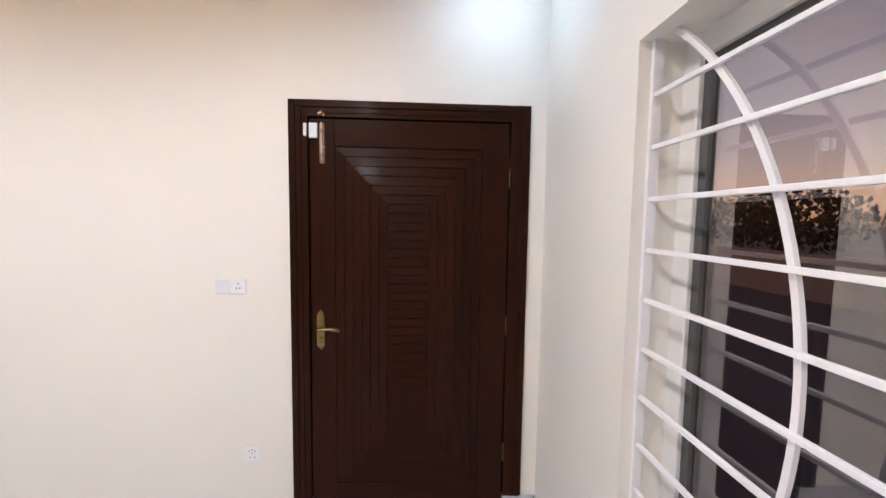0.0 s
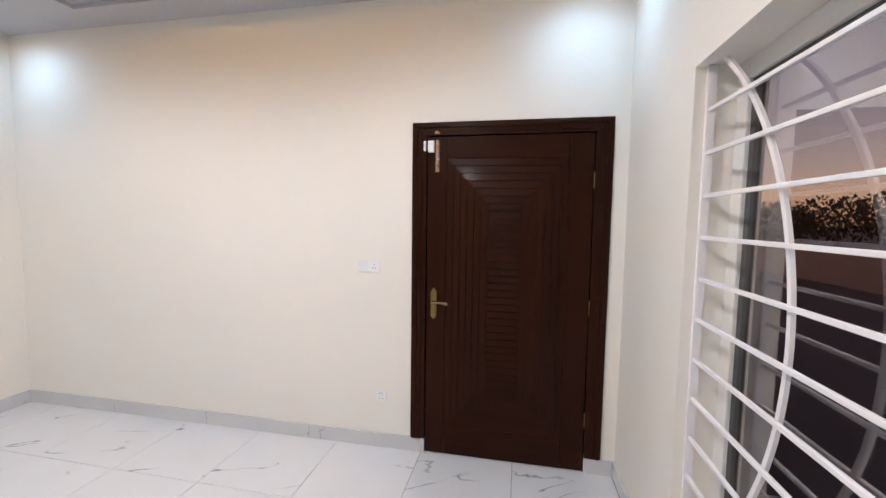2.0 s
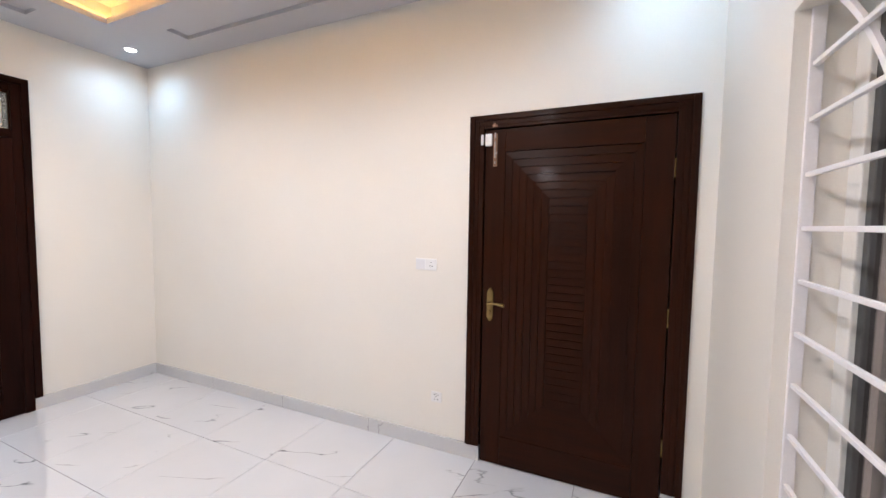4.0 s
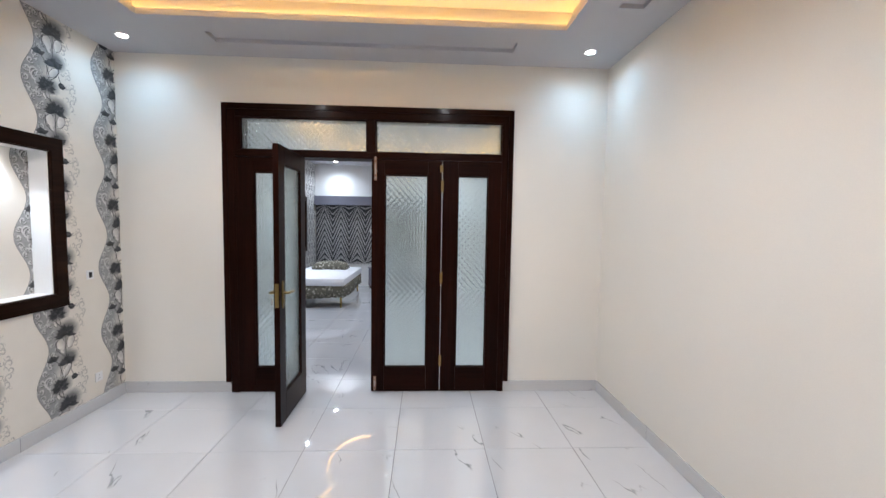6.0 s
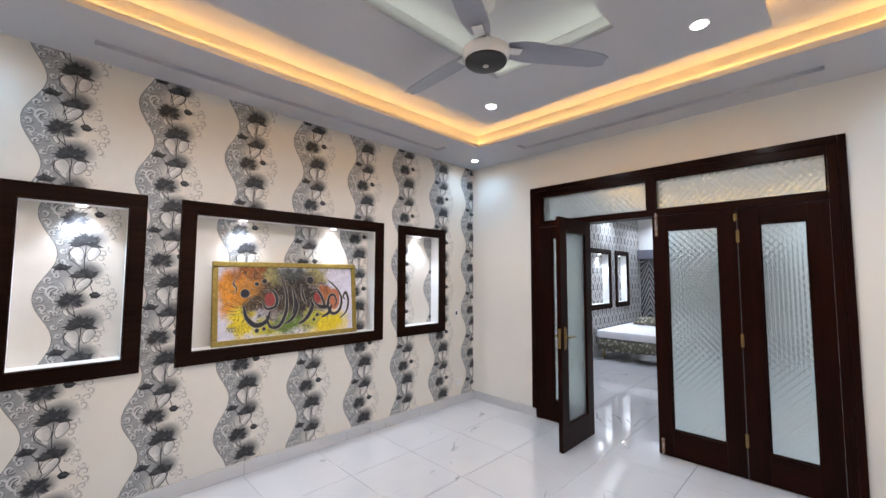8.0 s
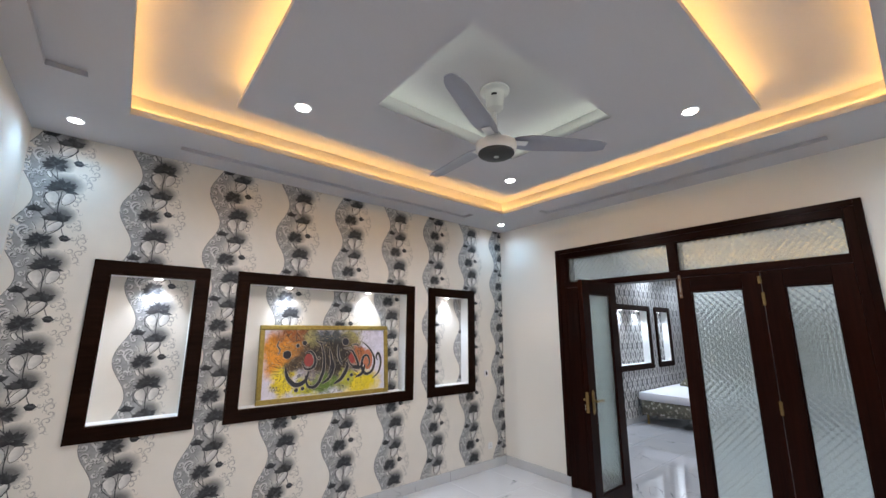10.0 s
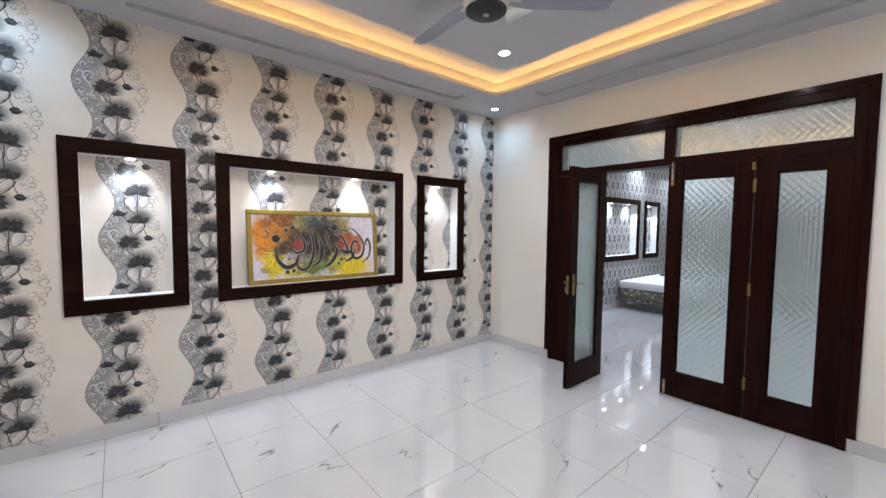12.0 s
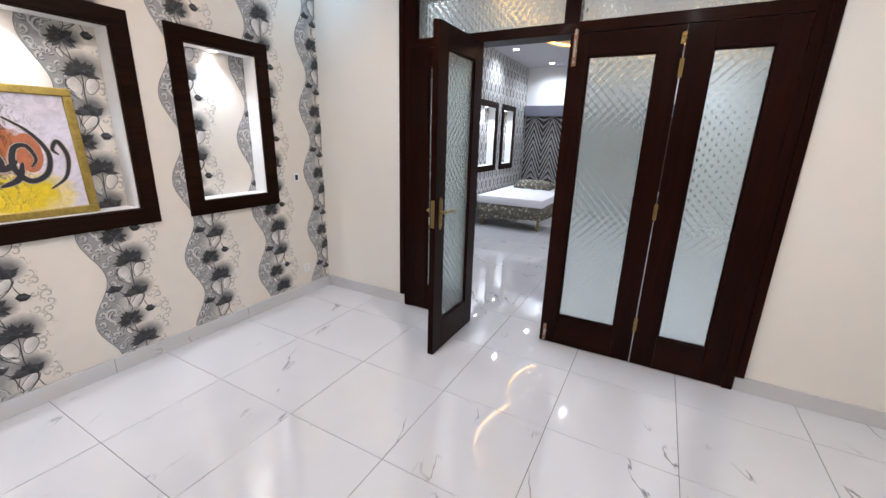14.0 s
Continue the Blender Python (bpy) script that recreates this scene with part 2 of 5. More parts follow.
GRILLE = material("white_painted_steel", (0.80, 0.78, 0.79), 0.35, vary=0.04, bump=0.04)
ALUMINIUM = material("white_coated_aluminium", (0.72, 0.71, 0.68), 0.4, vary=0.04, bump=0.02)
GASKET = material("dark_grey_gasket", (0.07, 0.07, 0.07), 0.6)
FAN_WHITE = material("gloss_white_enamel", (0.76, 0.75, 0.74), 0.25, vary=0.03, bump=0.0)
FAN_BLADE = material("pale_grey_enamel", (0.31, 0.315, 0.37), 0.3, vary=0.06, bump=0.02)
GOLD = material("antique_gold_frame", (0.36, 0.25, 0.06), 0.45, 0.55, vary=0.35, scale=30, bump=0.25, fine=90)
LED_ORANGE = glow("warm_led", WARM, LED_WARM)
LED_FAR = glow("soft_warm_led", WARM, 5.0)
LED_COOL = glow("cool_led", (0.86, 1.0, 0.80), LED_WHITE)
LAMP = glow("lamp_face", (0.95, 0.98, 1.0), 25.0)
MATTRESS = material("white_sheet", (0.74, 0.74, 0.78), 0.8, vary=0.05, scale=8, bump=0.3, fine=60)
LAMINATE = material("grey_laminate", (0.16, 0.16, 0.20), 0.35, vary=0.06)
DAMASK = damask_material("grey_damask_wallpaper")
SLAT_DARK = material("charcoal_slat", (0.030, 0.030, 0.034), 0.4)
SLAT_LIGHT = material("silver_grey_slat", (0.38, 0.375, 0.38), 0.4, 0.1)


def window_glass():
    m, n, l, b = base_material("tinted_window_glass")
    b.inputs["Base Color"].default_value = (0.68, 0.60, 0.585, 1)
    b.inputs["Roughness"].default_value = 0.0
    b.inputs["Transmission Weight"].default_value = 1.0
    b.inputs["IOR"].default_value = 2.15
    return m


GLASS = window_glass()


def floral_material():
    m, n, l, b = base_material("olive_floral_cloth")
    co = n.new("ShaderNodeTexCoord")
    v = node(n, "ShaderNodeTexVoronoi", Scale=16.0)
    ns = node(n, "ShaderNodeTexNoise", Scale=35.0, Detail=4.0)
    l.new(co.outputs["Object"], v.inputs["Vector"])
    l.new(co.outputs["Object"], ns.inputs["Vector"])
    add = n.new("ShaderNodeMath")
    add.operation = "ADD"
    l.new(v.outputs["Distance"], add.inputs[0])
    l.new(ns.outputs[0], add.inputs[1])
    ramp = n.new("ShaderNodeValToRGB")
    e = ramp.color_ramp.elements
    e[0].position, e[0].color = 0.60, (0.46, 0.44, 0.40, 1)
    e[1].position, e[1].color = 0.95, (0.11, 0.10, 0.075, 1)
    mid = e.new(0.78)
    mid.color = (0.25, 0.23, 0.18, 1)
    l.new(add.outputs[0], ramp.inputs[0])
    l.new(ramp.outputs[0], b.inputs["Base Color"])
    b.inputs["Roughness"].default_value = 0.85
    return m


FLORAL = floral_material()


def painting_material():
    """Loose washes of orange, yellow, brown, green and blue on lilac white; u runs along x, v along z in the picture's own space."""
    m, n, l, b = base_material("abstract_painting")
    co = n.new("ShaderNodeTexCoord")
    warp = node(n, "ShaderNodeTexNoise", Scale=4.5, Detail=5.0, Roughness=0.65)
    l.new(co.outputs["Object"], warp.inputs["Vector"])
    off = n.new("ShaderNodeVectorMath")
    off.operation = "MULTIPLY_ADD"
    off.inputs[1].default_value = (0.40, 0.0, 0.32)
    l.new(warp.outputs["Color"], off.inputs[0])
    l.new(co.outputs["Object"], off.inputs[2])
    def wash(under, cu, cv, su, sv, colour):
        """One loose patch of paint laid over the colours under it."""
        d = n.new("ShaderNodeVectorMath")
        d.operation = "SUBTRACT"
        d.inputs[1].default_value = (cu + 0.20, 0, cv + 0.16)
        l.new(off.outputs[0], d.inputs[0])
        q = n.new("ShaderNodeVectorMath")
        q.operation = "MULTIPLY"
        q.inputs[1].default_value = (1 / su, 0, 1 / sv)
        l.new(d.outputs[0], q.inputs[0])
        ln = n.new("ShaderNodeVectorMath")
        ln.operation = "LENGTH"
        l.new(q.outputs[0], ln.inputs[0])
        mr = n.new("ShaderNodeMapRange")
        mr.inputs["From Min"].default_value, mr.inputs["From Max"].default_value = 1.0, 0.55
        l.new(ln.outputs["Value"], mr.inputs[0])
        mx = n.new("ShaderNodeMix")
        mx.data_type = "RGBA"
        if isinstance(under, tuple):
            mx.inputs["A"].default_value = under
        else:
            l.new(under, mx.inputs["A"])
        mx.inputs["B"].default_value = (*colour, 1)
        l.new(mr.outputs[0], mx.inputs["Factor"])
        return mx.outputs["Result"]

    orange, rust, yellow, olive = (0.74, 0.27, 0.018), (0.34, 0.10, 0.018), (0.80, 0.60, 0.018), (0.36, 0.31, 0.11)
    umber, slate, green, soot = (0.070, 0.038, 0.016), (0.055, 0.066, 0.070), (0.12, 0.20, 0.025), (0.020, 0.013, 0.010)
    current = wash((0.70, 0.66, 0.76, 1), 0.15, 0.42, 0.17, 0.25, orange)
    current = wash(current, 0.22, 0.18, 0.11, 0.17, yellow)
    current = wash(current, 0.96, 0.14, 0.26, 0.15, yellow)
    current = wash(current, 0.36, 0.56, 0.24, 0.13, rust)
    current = wash(current, 0.30, 0.46, 0.13, 0.12, orange)
    current = wash(current, 0.88, 0.55, 0.17, 0.12, olive)
    current = wash(current, 0.62, 0.38, 0.44, 0.28, umber)
    current = wash(current, 0.50, 0.55, 0.10, 0.10, olive)
    current = wash(current, 0.70, 0.57, 0.20, 0.10, slate)
    current = wash(current, 0.44, 0.12, 0.16, 0.10, (0.60, 0.54, 0.03))
    current = wash(current, 0.66, 0.13, 0.22, 0.11, green)
    current = wash(current, 0.66, 0.38, 0.25, 0.22, soot)
    current = wash(current, 0.32, 0.32, 0.12, 0.10, umber)
    current = wash(current, 0.85, 0.20, 0.10, 0.09, (0.46, 0.44, 0.04))
    current = wash(current, 0.97, 0.38, 0.10, 0.13, (0.46, 0.13, 0.035))
    streak = node(n, "ShaderNodeTexNoise", Scale=14.0, Detail=8.0, Roughness=0.7, Distortion=1.5)
    l.new(co.outputs["Object"], streak.inputs["Vector"])
    sm = n.new("ShaderNodeMapRange")
    sm.inputs["From Min"].default_value, sm.inputs["From Max"].default_value = 0.35, 0.65
    sm.inputs["To Min"].default_value, sm.inputs["To Max"].default_value = 0.78, 1.08
    l.new(streak.outputs[0], sm.inputs[0])
    sv = n.new("ShaderNodeVectorMath")
    sv.operation = "SCALE"
    # fine marbled veins where the washes ran into each other
    vein = node(n, "ShaderNodeTexNoise", Scale=7.0, Detail=3.0, Roughness=0.5, Distortion=2.2)
    l.new(co.outputs["Object"], vein.inputs["Vector"])
    for low, high, colour, amount in ((0.47, 0.50, (0.03, 0.02, 0.015, 1), 0.75), (0.505, 0.515, (0.55, 0.44, 0.26, 1), 0.6), (0.60, 0.63, (0.04, 0.025, 0.02, 1), 0.7), (0.395, 0.41, (0.50, 0.42, 0.28, 1), 0.5)):
        up = n.new("ShaderNodeMath")
        up.operation = "COMPARE"
        up.inputs[1].default_value, up.inputs[2].default_value = (low + high) / 2, (high - low) / 2
        l.new(vein.outputs[0], up.inputs[0])
        span = n.new("ShaderNodeMapRange")
        span.inputs["From Min"].default_value, span.inputs["From Max"].default_value = 0.60, 0.40
        span.inputs["To Max"].default_value = amount
        far = n.new("ShaderNodeVectorMath")
        far.operation = "DISTANCE"
        far.inputs[1].default_value = (0.58, -0.008, 0.38)
        l.new(co.outputs["Object"], far.inputs[0])
        l.new(far.outputs["Value"], span.inputs[0])
        both = n.new("ShaderNodeMath")
        both.operation = "MULTIPLY"
        l.new(up.outputs[0], both.inputs[0])
        l.new(span.outputs[0], both.inputs[1])
        mx = n.new("ShaderNodeMix")
        mx.data_type = "RGBA"
        mx.inputs["B"].default_value = colour
        l.new(current, mx.inputs["A"])
        l.new(both.outputs[0], mx.inputs["Factor"])
        current = mx.outputs["Result"]
    l.new(current, sv.inputs[0])
    l.new(sm.outputs[0], sv.inputs["Scale"])
    l.new(sv.outputs[0], b.inputs["Base Color"])
    b.inputs["Roughness"].default_value = 0.3
    b.inputs["Coat Weight"].default_value = 0.3
    return m


PAINTING = painting_material()
INK = material("blue_black_ink", (0.018, 0.016, 0.022), 0.4, vary=0.3, scale=30, bump=0.0)
INK_EDGE = material("pale_outline_paint", (0.42, 0.36, 0.30), 0.45, vary=0.2, scale=30, bump=0.0)
RED = material("crimson_paint", (0.30, 0.045, 0.04), 0.4, vary=0.3, scale=25, bump=0.0)
CORAL = material("coral_paint", (0.48, 0.15, 0.07), 0.4, vary=0.3, scale=25, bump=0.0)


# ---- building helpers ----
def box(bm, x0, x1, y0, y1, z0, z1, bevel=0.0):
    vs = [bm.verts.new(p) for p in ((x0, y0, z0), (x1, y0, z0), (x1, y1, z0), (x0, y1, z0), (x0, y0, z1), (x1, y0, z1), (x1, y1, z1), (x0, y1, z1))]
    fs = [bm.faces.new([vs[i] for i in f]) for f in ((0, 3, 2, 1), (4, 5, 6, 7), (0, 1, 5, 4), (1, 2, 6, 5), (2, 3, 7, 6), (3, 0, 4, 7))]
    if bevel:
        es = list({e for f in fs for e in f.edges})
        bmesh.ops.bevel(bm, geom=es, offset=bevel, segments=2, affect="EDGES", profile=0.5)
    return bm


def rod(bm, p, q, r0, r1=None, sides=16, cap=True):
    """A tapered rod from p to q."""
    p, q = Vector(p), Vector(q)
    r1 = r0 if r1 is None else r1
    a = (q - p).normalized()
    u = a.orthogonal().normalized()
    v = a.cross(u)
    rings = []
    for c, r in ((p, r0), (q, r1)):
        rings.append([bm.verts.new(c + r * (math.cos(2 * math_pi * i / sides) * u + math.sin(2 * math_pi * i / sides) * v)) for i in range(sides)])
    for i in range(sides):
        j = (i + 1) % sides
        bm.faces.new((rings[0][i], rings[0][j], rings[1][j], rings[1][i]))
    if cap:
        bm.faces.new(rings[0][::-1])
        bm.faces.new(rings[1])
    return bm


def lathe(bm, profile, centre, sides=40):
    """A turned shape: profile of (radius, height) round the upright axis through centre."""
    cx, cy, cz = centre
    rings = [[bm.verts.new((cx + r * math.cos(2 * math_pi * i / sides), cy + r * math.sin(2 * math_pi * i / sides), cz + h)) for i in range(sides)] for r, h in profile]
    for a, c in zip(rings, rings[1:]):
        for i in range(sides):
            j = (i + 1) % sides
            bm.faces.new((a[i], a[j], c[j], c[i]))
    bm.faces.new(rings[0][::-1])
    bm.faces.new(rings[-1])
    return bm


def mesh_of(bm, name, mats, smooth=False):
    bmesh.ops.recalc_face_normals(bm, faces=bm.faces)
    me = bpy.data.meshes.new(name)
    bm.to_mesh(me)
    bm.free()
    for m in (mats if isinstance(mats, (list, tuple)) else [mats]):
        me.materials.append(m)
    if smooth:
        for p in me.polygons:
            p.use_smooth = True
        me.set_sharp_from_angle(angle=radians(35))
    return me


def thing(name, base, label, category, group="", kind=""):
    """An Empty at the base of a thing that parents its parts."""
    ob = new(name)
    ob.empty_display_size = 0.05
    ob.location = base
    return tagged(ob, label, category, group, kind)


def part(name, bm, mats, parent, label="", smooth=False):
    """One mesh, built in the world's place, under a thing or a part."""
    ob = new(name, mesh_of(bm, name, mats, smooth))
    ob.parent = parent
    if parent.type == "EMPTY":
        ob.matrix_parent_inverse = Matrix.Translation(-Vector(parent.location))
    if label:
        tagged(ob, label)
    return ob


def solid(name, bm, mats, label="", category="", kind="", group="", smooth=False):
    return tagged(new(name, mesh_of(bm, name, mats, smooth)), label, category, group, kind)


def pierced(axis, at, thick, u0, u1, z0, z1, holes):
    """A wall in the plane axis = at that reaches to at + thick, with rectangular holes (u0, u1, z0, z1) right through it. Reveals take material 1."""
    bm = bmesh.new()
    us = sorted({u0, u1, *[h[0] for h in holes], *[h[1] for h in holes]})
    zs = sorted({z0, z1, *[h[2] for h in holes], *[h[3] for h in holes]})

    def void(i, j):
        if not (0 <= i < len(us) - 1 and 0 <= j < len(zs) - 1):
            return True
        u, z = (us[i] + us[i + 1]) / 2, (zs[j] + zs[j + 1]) / 2
        return any(h[0] < u < h[1] and h[2] < z < h[3] for h in holes)

    cache = {}

    def v(u, z, d):
        key = (u, z, d)
        if key not in cache:
            w = at + (thick if d else 0.0)
            cache[key] = bm.verts.new((w, u, z) if axis == "x" else (u, w, z))
        return cache[key]

    for i in range(len(us) - 1):
        for j in range(len(zs) - 1):
            if void(i, j):
                continue
            a, c, e, f = us[i], us[i + 1], zs[j], zs[j + 1]
            for d in (0, 1):
                bm.faces.new((v(a, e, d), v(c, e, d), v(c, f, d), v(a, f, d)))
            for di, dj, p, q in ((-1, 0, (a, e), (a, f)), (1, 0, (c, e), (c, f)), (0, -1, (a, e), (c, e)), (0, 1, (a, f), (c, f))):
                if void(i + di, j + dj):
                    face = bm.faces.new((v(*p, 0), v(*q, 0), v(*q, 1), v(*p, 1)))
                    face.material_index = 1
    return bm


# ---- structure: walls ----
NICHES = [(3.617, 4.145), (1.587, 3.220), (0.655, 1.178)]
NICHE_Z = (1.024, 2.050)
NICHE_FRAMES = [(3.521, 4.245), (1.478, 3.318), (0.546, 1.280)]
FRAME_Z = (0.918, 2.150)
FAR_NICHES = [(-4.36, -3.08), (-5.36, -4.80)]
FAR_FRAMES = [(-4.47, -2.97), (-5.46, -4.70)]
WIN_Y, WIN_Z = (1.42, 3.502), (0.42, 2.176)

wall_south = solid("wall_south", pierced("y", 0.0, -0.13, -0.10, ROOM_X + 0.25, 0.0, 3.3, [(a, b, *NICHE_Z) for a, b in NICHES]), [PAPER_MAT, WHITE_PAINT], "cream wallpapered wall with three lit niches", "wall", "structure")
bm = bmesh.new()
box(bm, -0.10, ROOM_X + 0.25, -0.36, -0.1305, 0.0, 3.3)
solid("wall_south_back", bm, PAPER_MAT, "wallpapered backs of the wall niches", "wall", "structure")
solid("wall_south_far", pierced("y", 0.0, -0.13, FAR_X - 0.2, -0.10, 0.0, 3.3, [(a, b, *NICHE_Z) for a, b in FAR_NICHES]), [DAMASK, WHITE_PAINT], "grey damask wallpapered wall with lit niches", "wall", "structure")
bm = bmesh.new()
box(bm, FAR_X - 0.2, -0.10, -0.36, -0.1305, 0.0, 3.3)
solid("wall_south_far_back", bm, DAMASK, "damask backs of the far wall niches", "wall", "structure")
solid("wall_west", pierced("x", 0.0, -0.2, 0.0, ROOM_Y, 0.0, 3.3, [(0.95, 3.458, -0.01, 2.56)]), [PAINT, PAINT], "cream painted wall with a wide glazed doorway", "wall", "structure")
solid("wall_north", pierced("y", ROOM_Y, 0.2, -0.2, ROOM_X + 0.25, 0.0, 3.3, [(3.42, 4.55, -0.01, 2.17)]), [PAINT, PAINT], "plain cream painted wall round a wooden door", "wall", "structure")
solid("wall_east", pierced("x", ROOM_X, 0.25, 0.0, ROOM_Y, 0.0, 3.3, [(*WIN_Y, *WIN_Z)]), [PAINT, PAINT], "cream painted wall with a barred window", "wall", "structure")
bm = bmesh.new()
box(bm, 3.2, ROOM_X + 0.25, ROOM_Y + 0.30, ROOM_Y + 0.36, 0.0, 2.6)
solid("wall_behind_door", bm, PAINT, "plain wall closing the space behind the door", "wall", "structure")
bm = bmesh.new()
box(bm, FAR_X - 0.2, FAR_X, 0.0, 5.2, 0.0, 3.3)
solid("wall_far_west", bm, WHITE_PAINT, "white painted wall of the bedroom beyond", "wall", "structure")
bm = bmesh.new()
box(bm, FAR_X, -0.2, 5.0, 5.2, 0.0, 3.3)
solid("wall_far_north", bm, WHITE_PAINT, "white painted wall of the bedroom beyond", "wall", "structure")

# ---- structure: ceiling of the room, with border, cove, panel and square ----
COVE = (0.668, 4.173, 0.652, 3.728)
PANEL = (1.103, 3.654, 1.137, 3.218)
SQUARE = (1.742, 2.990, 1.732, 2.575)
UP = 3.175


def slab_with_holes(bm, x0, x1, y0, y1, z0, z1, holes):
    """A level slab with rectangular holes (x0, x1, y0, y1)."""
    xs = sorted({x0, x1, *[h[0] for h in holes], *[h[1] for h in holes]})
    ys = sorted({y0, y1, *[h[2] for h in holes], *[h[3] for h in holes]})
    cache = {}

    def v(x, y, z):
        if (x, y, z) not in cache:
            cache[(x, y, z)] = bm.verts.new((x, y, z))
        return cache[(x, y, z)]

    def void(i, j):
        if not (0 <= i < len(xs) - 1 and 0 <= j < len(ys) - 1):
            return True
        x, y = (xs[i] + xs[i + 1]) / 2, (ys[j] + ys[j + 1]) / 2
        return any(h[0] < x < h[1] and h[2] < y < h[3] for h in holes)

    for i in range(len(xs) - 1):
        for j in range(len(ys) - 1):
            if void(i, j):
                continue
            a, c, e, f = xs[i], xs[i + 1], ys[j], ys[j + 1]
            for z in (z0, z1):
                bm.faces.new((v(a, e, z), v(c, e, z), v(c, f, z), v(a, f, z)))
            for di, dj, p, q in ((-1, 0, (a, e), (a, f)), (1, 0, (c, e), (c, f)), (0, -1, (a, e), (c, e)), (0, 1, (a, f), (c, f))):
                if void(i + di, j + dj):
                    bm.faces.new((v(*p, z0), v(*q, z0), v(*q, z1), v(*p, z1)))
    return bm


SLOTS = [(0.92, 3.86, 0.245, 0.415), (0.27, 0.44, 1.0, 3.42), (0.99, 3.86, 3.96, 4.13), (4.36, 4.53, 0.975, 3.42)]
LIP = 0.045


def grown(r, d):
    return (r[0] - d, r[1] + d, r[2] - d, r[3] + d)


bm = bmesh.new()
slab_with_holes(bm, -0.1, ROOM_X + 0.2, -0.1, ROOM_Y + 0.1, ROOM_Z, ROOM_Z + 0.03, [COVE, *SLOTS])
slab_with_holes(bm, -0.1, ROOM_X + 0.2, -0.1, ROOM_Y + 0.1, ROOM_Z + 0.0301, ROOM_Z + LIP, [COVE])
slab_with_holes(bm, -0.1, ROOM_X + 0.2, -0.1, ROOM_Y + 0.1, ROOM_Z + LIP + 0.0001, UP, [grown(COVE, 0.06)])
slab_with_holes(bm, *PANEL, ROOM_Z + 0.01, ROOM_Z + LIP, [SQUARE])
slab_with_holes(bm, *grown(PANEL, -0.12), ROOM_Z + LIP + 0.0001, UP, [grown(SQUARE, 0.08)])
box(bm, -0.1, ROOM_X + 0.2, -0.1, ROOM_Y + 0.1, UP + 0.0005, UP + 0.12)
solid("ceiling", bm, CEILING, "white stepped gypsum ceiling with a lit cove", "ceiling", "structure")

# other room's ceiling: a soffit with a scalloped inner edge round a raised middle
FAR_MID = (-3.0, 2.55)


def scallop(grow=0.0, steps=220):
    """The wavy inner edge: arcs of about 1.7 m that bulge outwards and meet in cusps."""
    out = []
    for k in range(steps):
        a = 2 * math_pi * k / steps
        c, d = math.cos(a), math.sin(a)
        reach = 1 / ((abs(c) / 1.75) ** 4 + (abs(d) / 1.42) ** 4) ** 0.25
        reach += 0.26 * abs(math.cos(3 * a)) + grow
        out.append((FAR_MID[0] + reach * c, FAR_MID[1] + reach * d))
    return out


def rim_point(p, r):
    """Where the line from the middle through p meets the rectangle r."""
    dx, dy = p[0] - FAR_MID[0], p[1] - FAR_MID[1]
    fit = [((r[1] if dx > 0 else r[0]) - FAR_MID[0]) / dx if abs(dx) > 1e-6 else 1e9, ((r[3] if dy > 0 else r[2]) - FAR_MID[1]) / dy if abs(dy) > 1e-6 else 1e9]
    return FAR_MID[0] + dx * min(fit), FAR_MID[1] + dy * min(fit)


bm = bmesh.new()
FAR_RECT = (FAR_X - 0.1, -0.15, -0.1, 5.1)
loop = scallop()
rim = [rim_point(p, FAR_RECT) for p in loop]
low_in, low_out, top_in = ([bm.verts.new((*p, z)) for p in line] for line, z in ((loop, 3.0), (rim, 3.0), (loop, 3.14)))
for k in range(len(loop)):
    m = (k + 1) % len(loop)
    bm.faces.new((low_in[k], low_in[m], low_out[m], low_out[k]))
    bm.faces.new((low_in[k], low_in[m], top_in[m], top_in[k]))
box(bm, *FAR_RECT, 3.1402, 3.25)
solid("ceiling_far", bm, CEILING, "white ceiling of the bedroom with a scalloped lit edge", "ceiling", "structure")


def led_run(label, mat, x0, x1, y0, y1, z, inward, size=0.012):
    """A strip lamp round a rectangle: four thin bars, on the inside or the outside of it."""
    th = thing("led_strip", (x0, y0, z), label, "strip light", "strip lights")
    s = size
    d = 0.002
    if inward:
        runs = [(x0 + d, x0 + d + s, y0 + 0.02, y1 - 0.02), (x1 - d - s, x1 - d, y0 + 0.02, y1 - 0.02), (x0 + 0.02, x1 - 0.02, y0 + d, y0 + d + s), (x0 + 0.02, x1 - 0.02, y1 - d - s, y1 - d)]
    else:
        runs = [(x0 - d - s, x0 - d, y0, y1), (x1 + d, x1 + d + s, y0, y1), (x0, x1, y0 - d - s, y0 - d), (x0, x1, y1 + d, y1 + d + s)]
    for a, c, e, f in runs:
        b2 = bmesh.new()
        box(b2, a, c, e, f, z, z + s, 0.002)
        part("led_bar", b2, mat, th)
    return th


led_run("warm orange strip lamp round the ceiling cove", LED_ORANGE, *grown(COVE, 0.0595), ROOM_Z + LIP + 0.006, True)
led_run("warm orange strip lamp along the hung ceiling panel", LED_ORANGE, *grown(PANEL, -0.045), ROOM_Z + LIP + 0.001, False, 0.018)
led_run("cool white strip lamp in the square above the fan", LED_COOL, *grown(SQUARE, 0.06), ROOM_Z + LIP + 0.001, True)
far_led = thing("led_strip", (*FAR_MID, 3.02), "warm orange strip lamp along the scalloped bedroom ceiling edge", "strip light", "strip lights")
b1 = bmesh.new()
bars = [[b1.verts.new((*p, z)) for p in scallop(g)] for g, z in ((-0.003, 3.02), (-0.018, 3.02), (-0.018, 3.045), (-0.003, 3.045))]
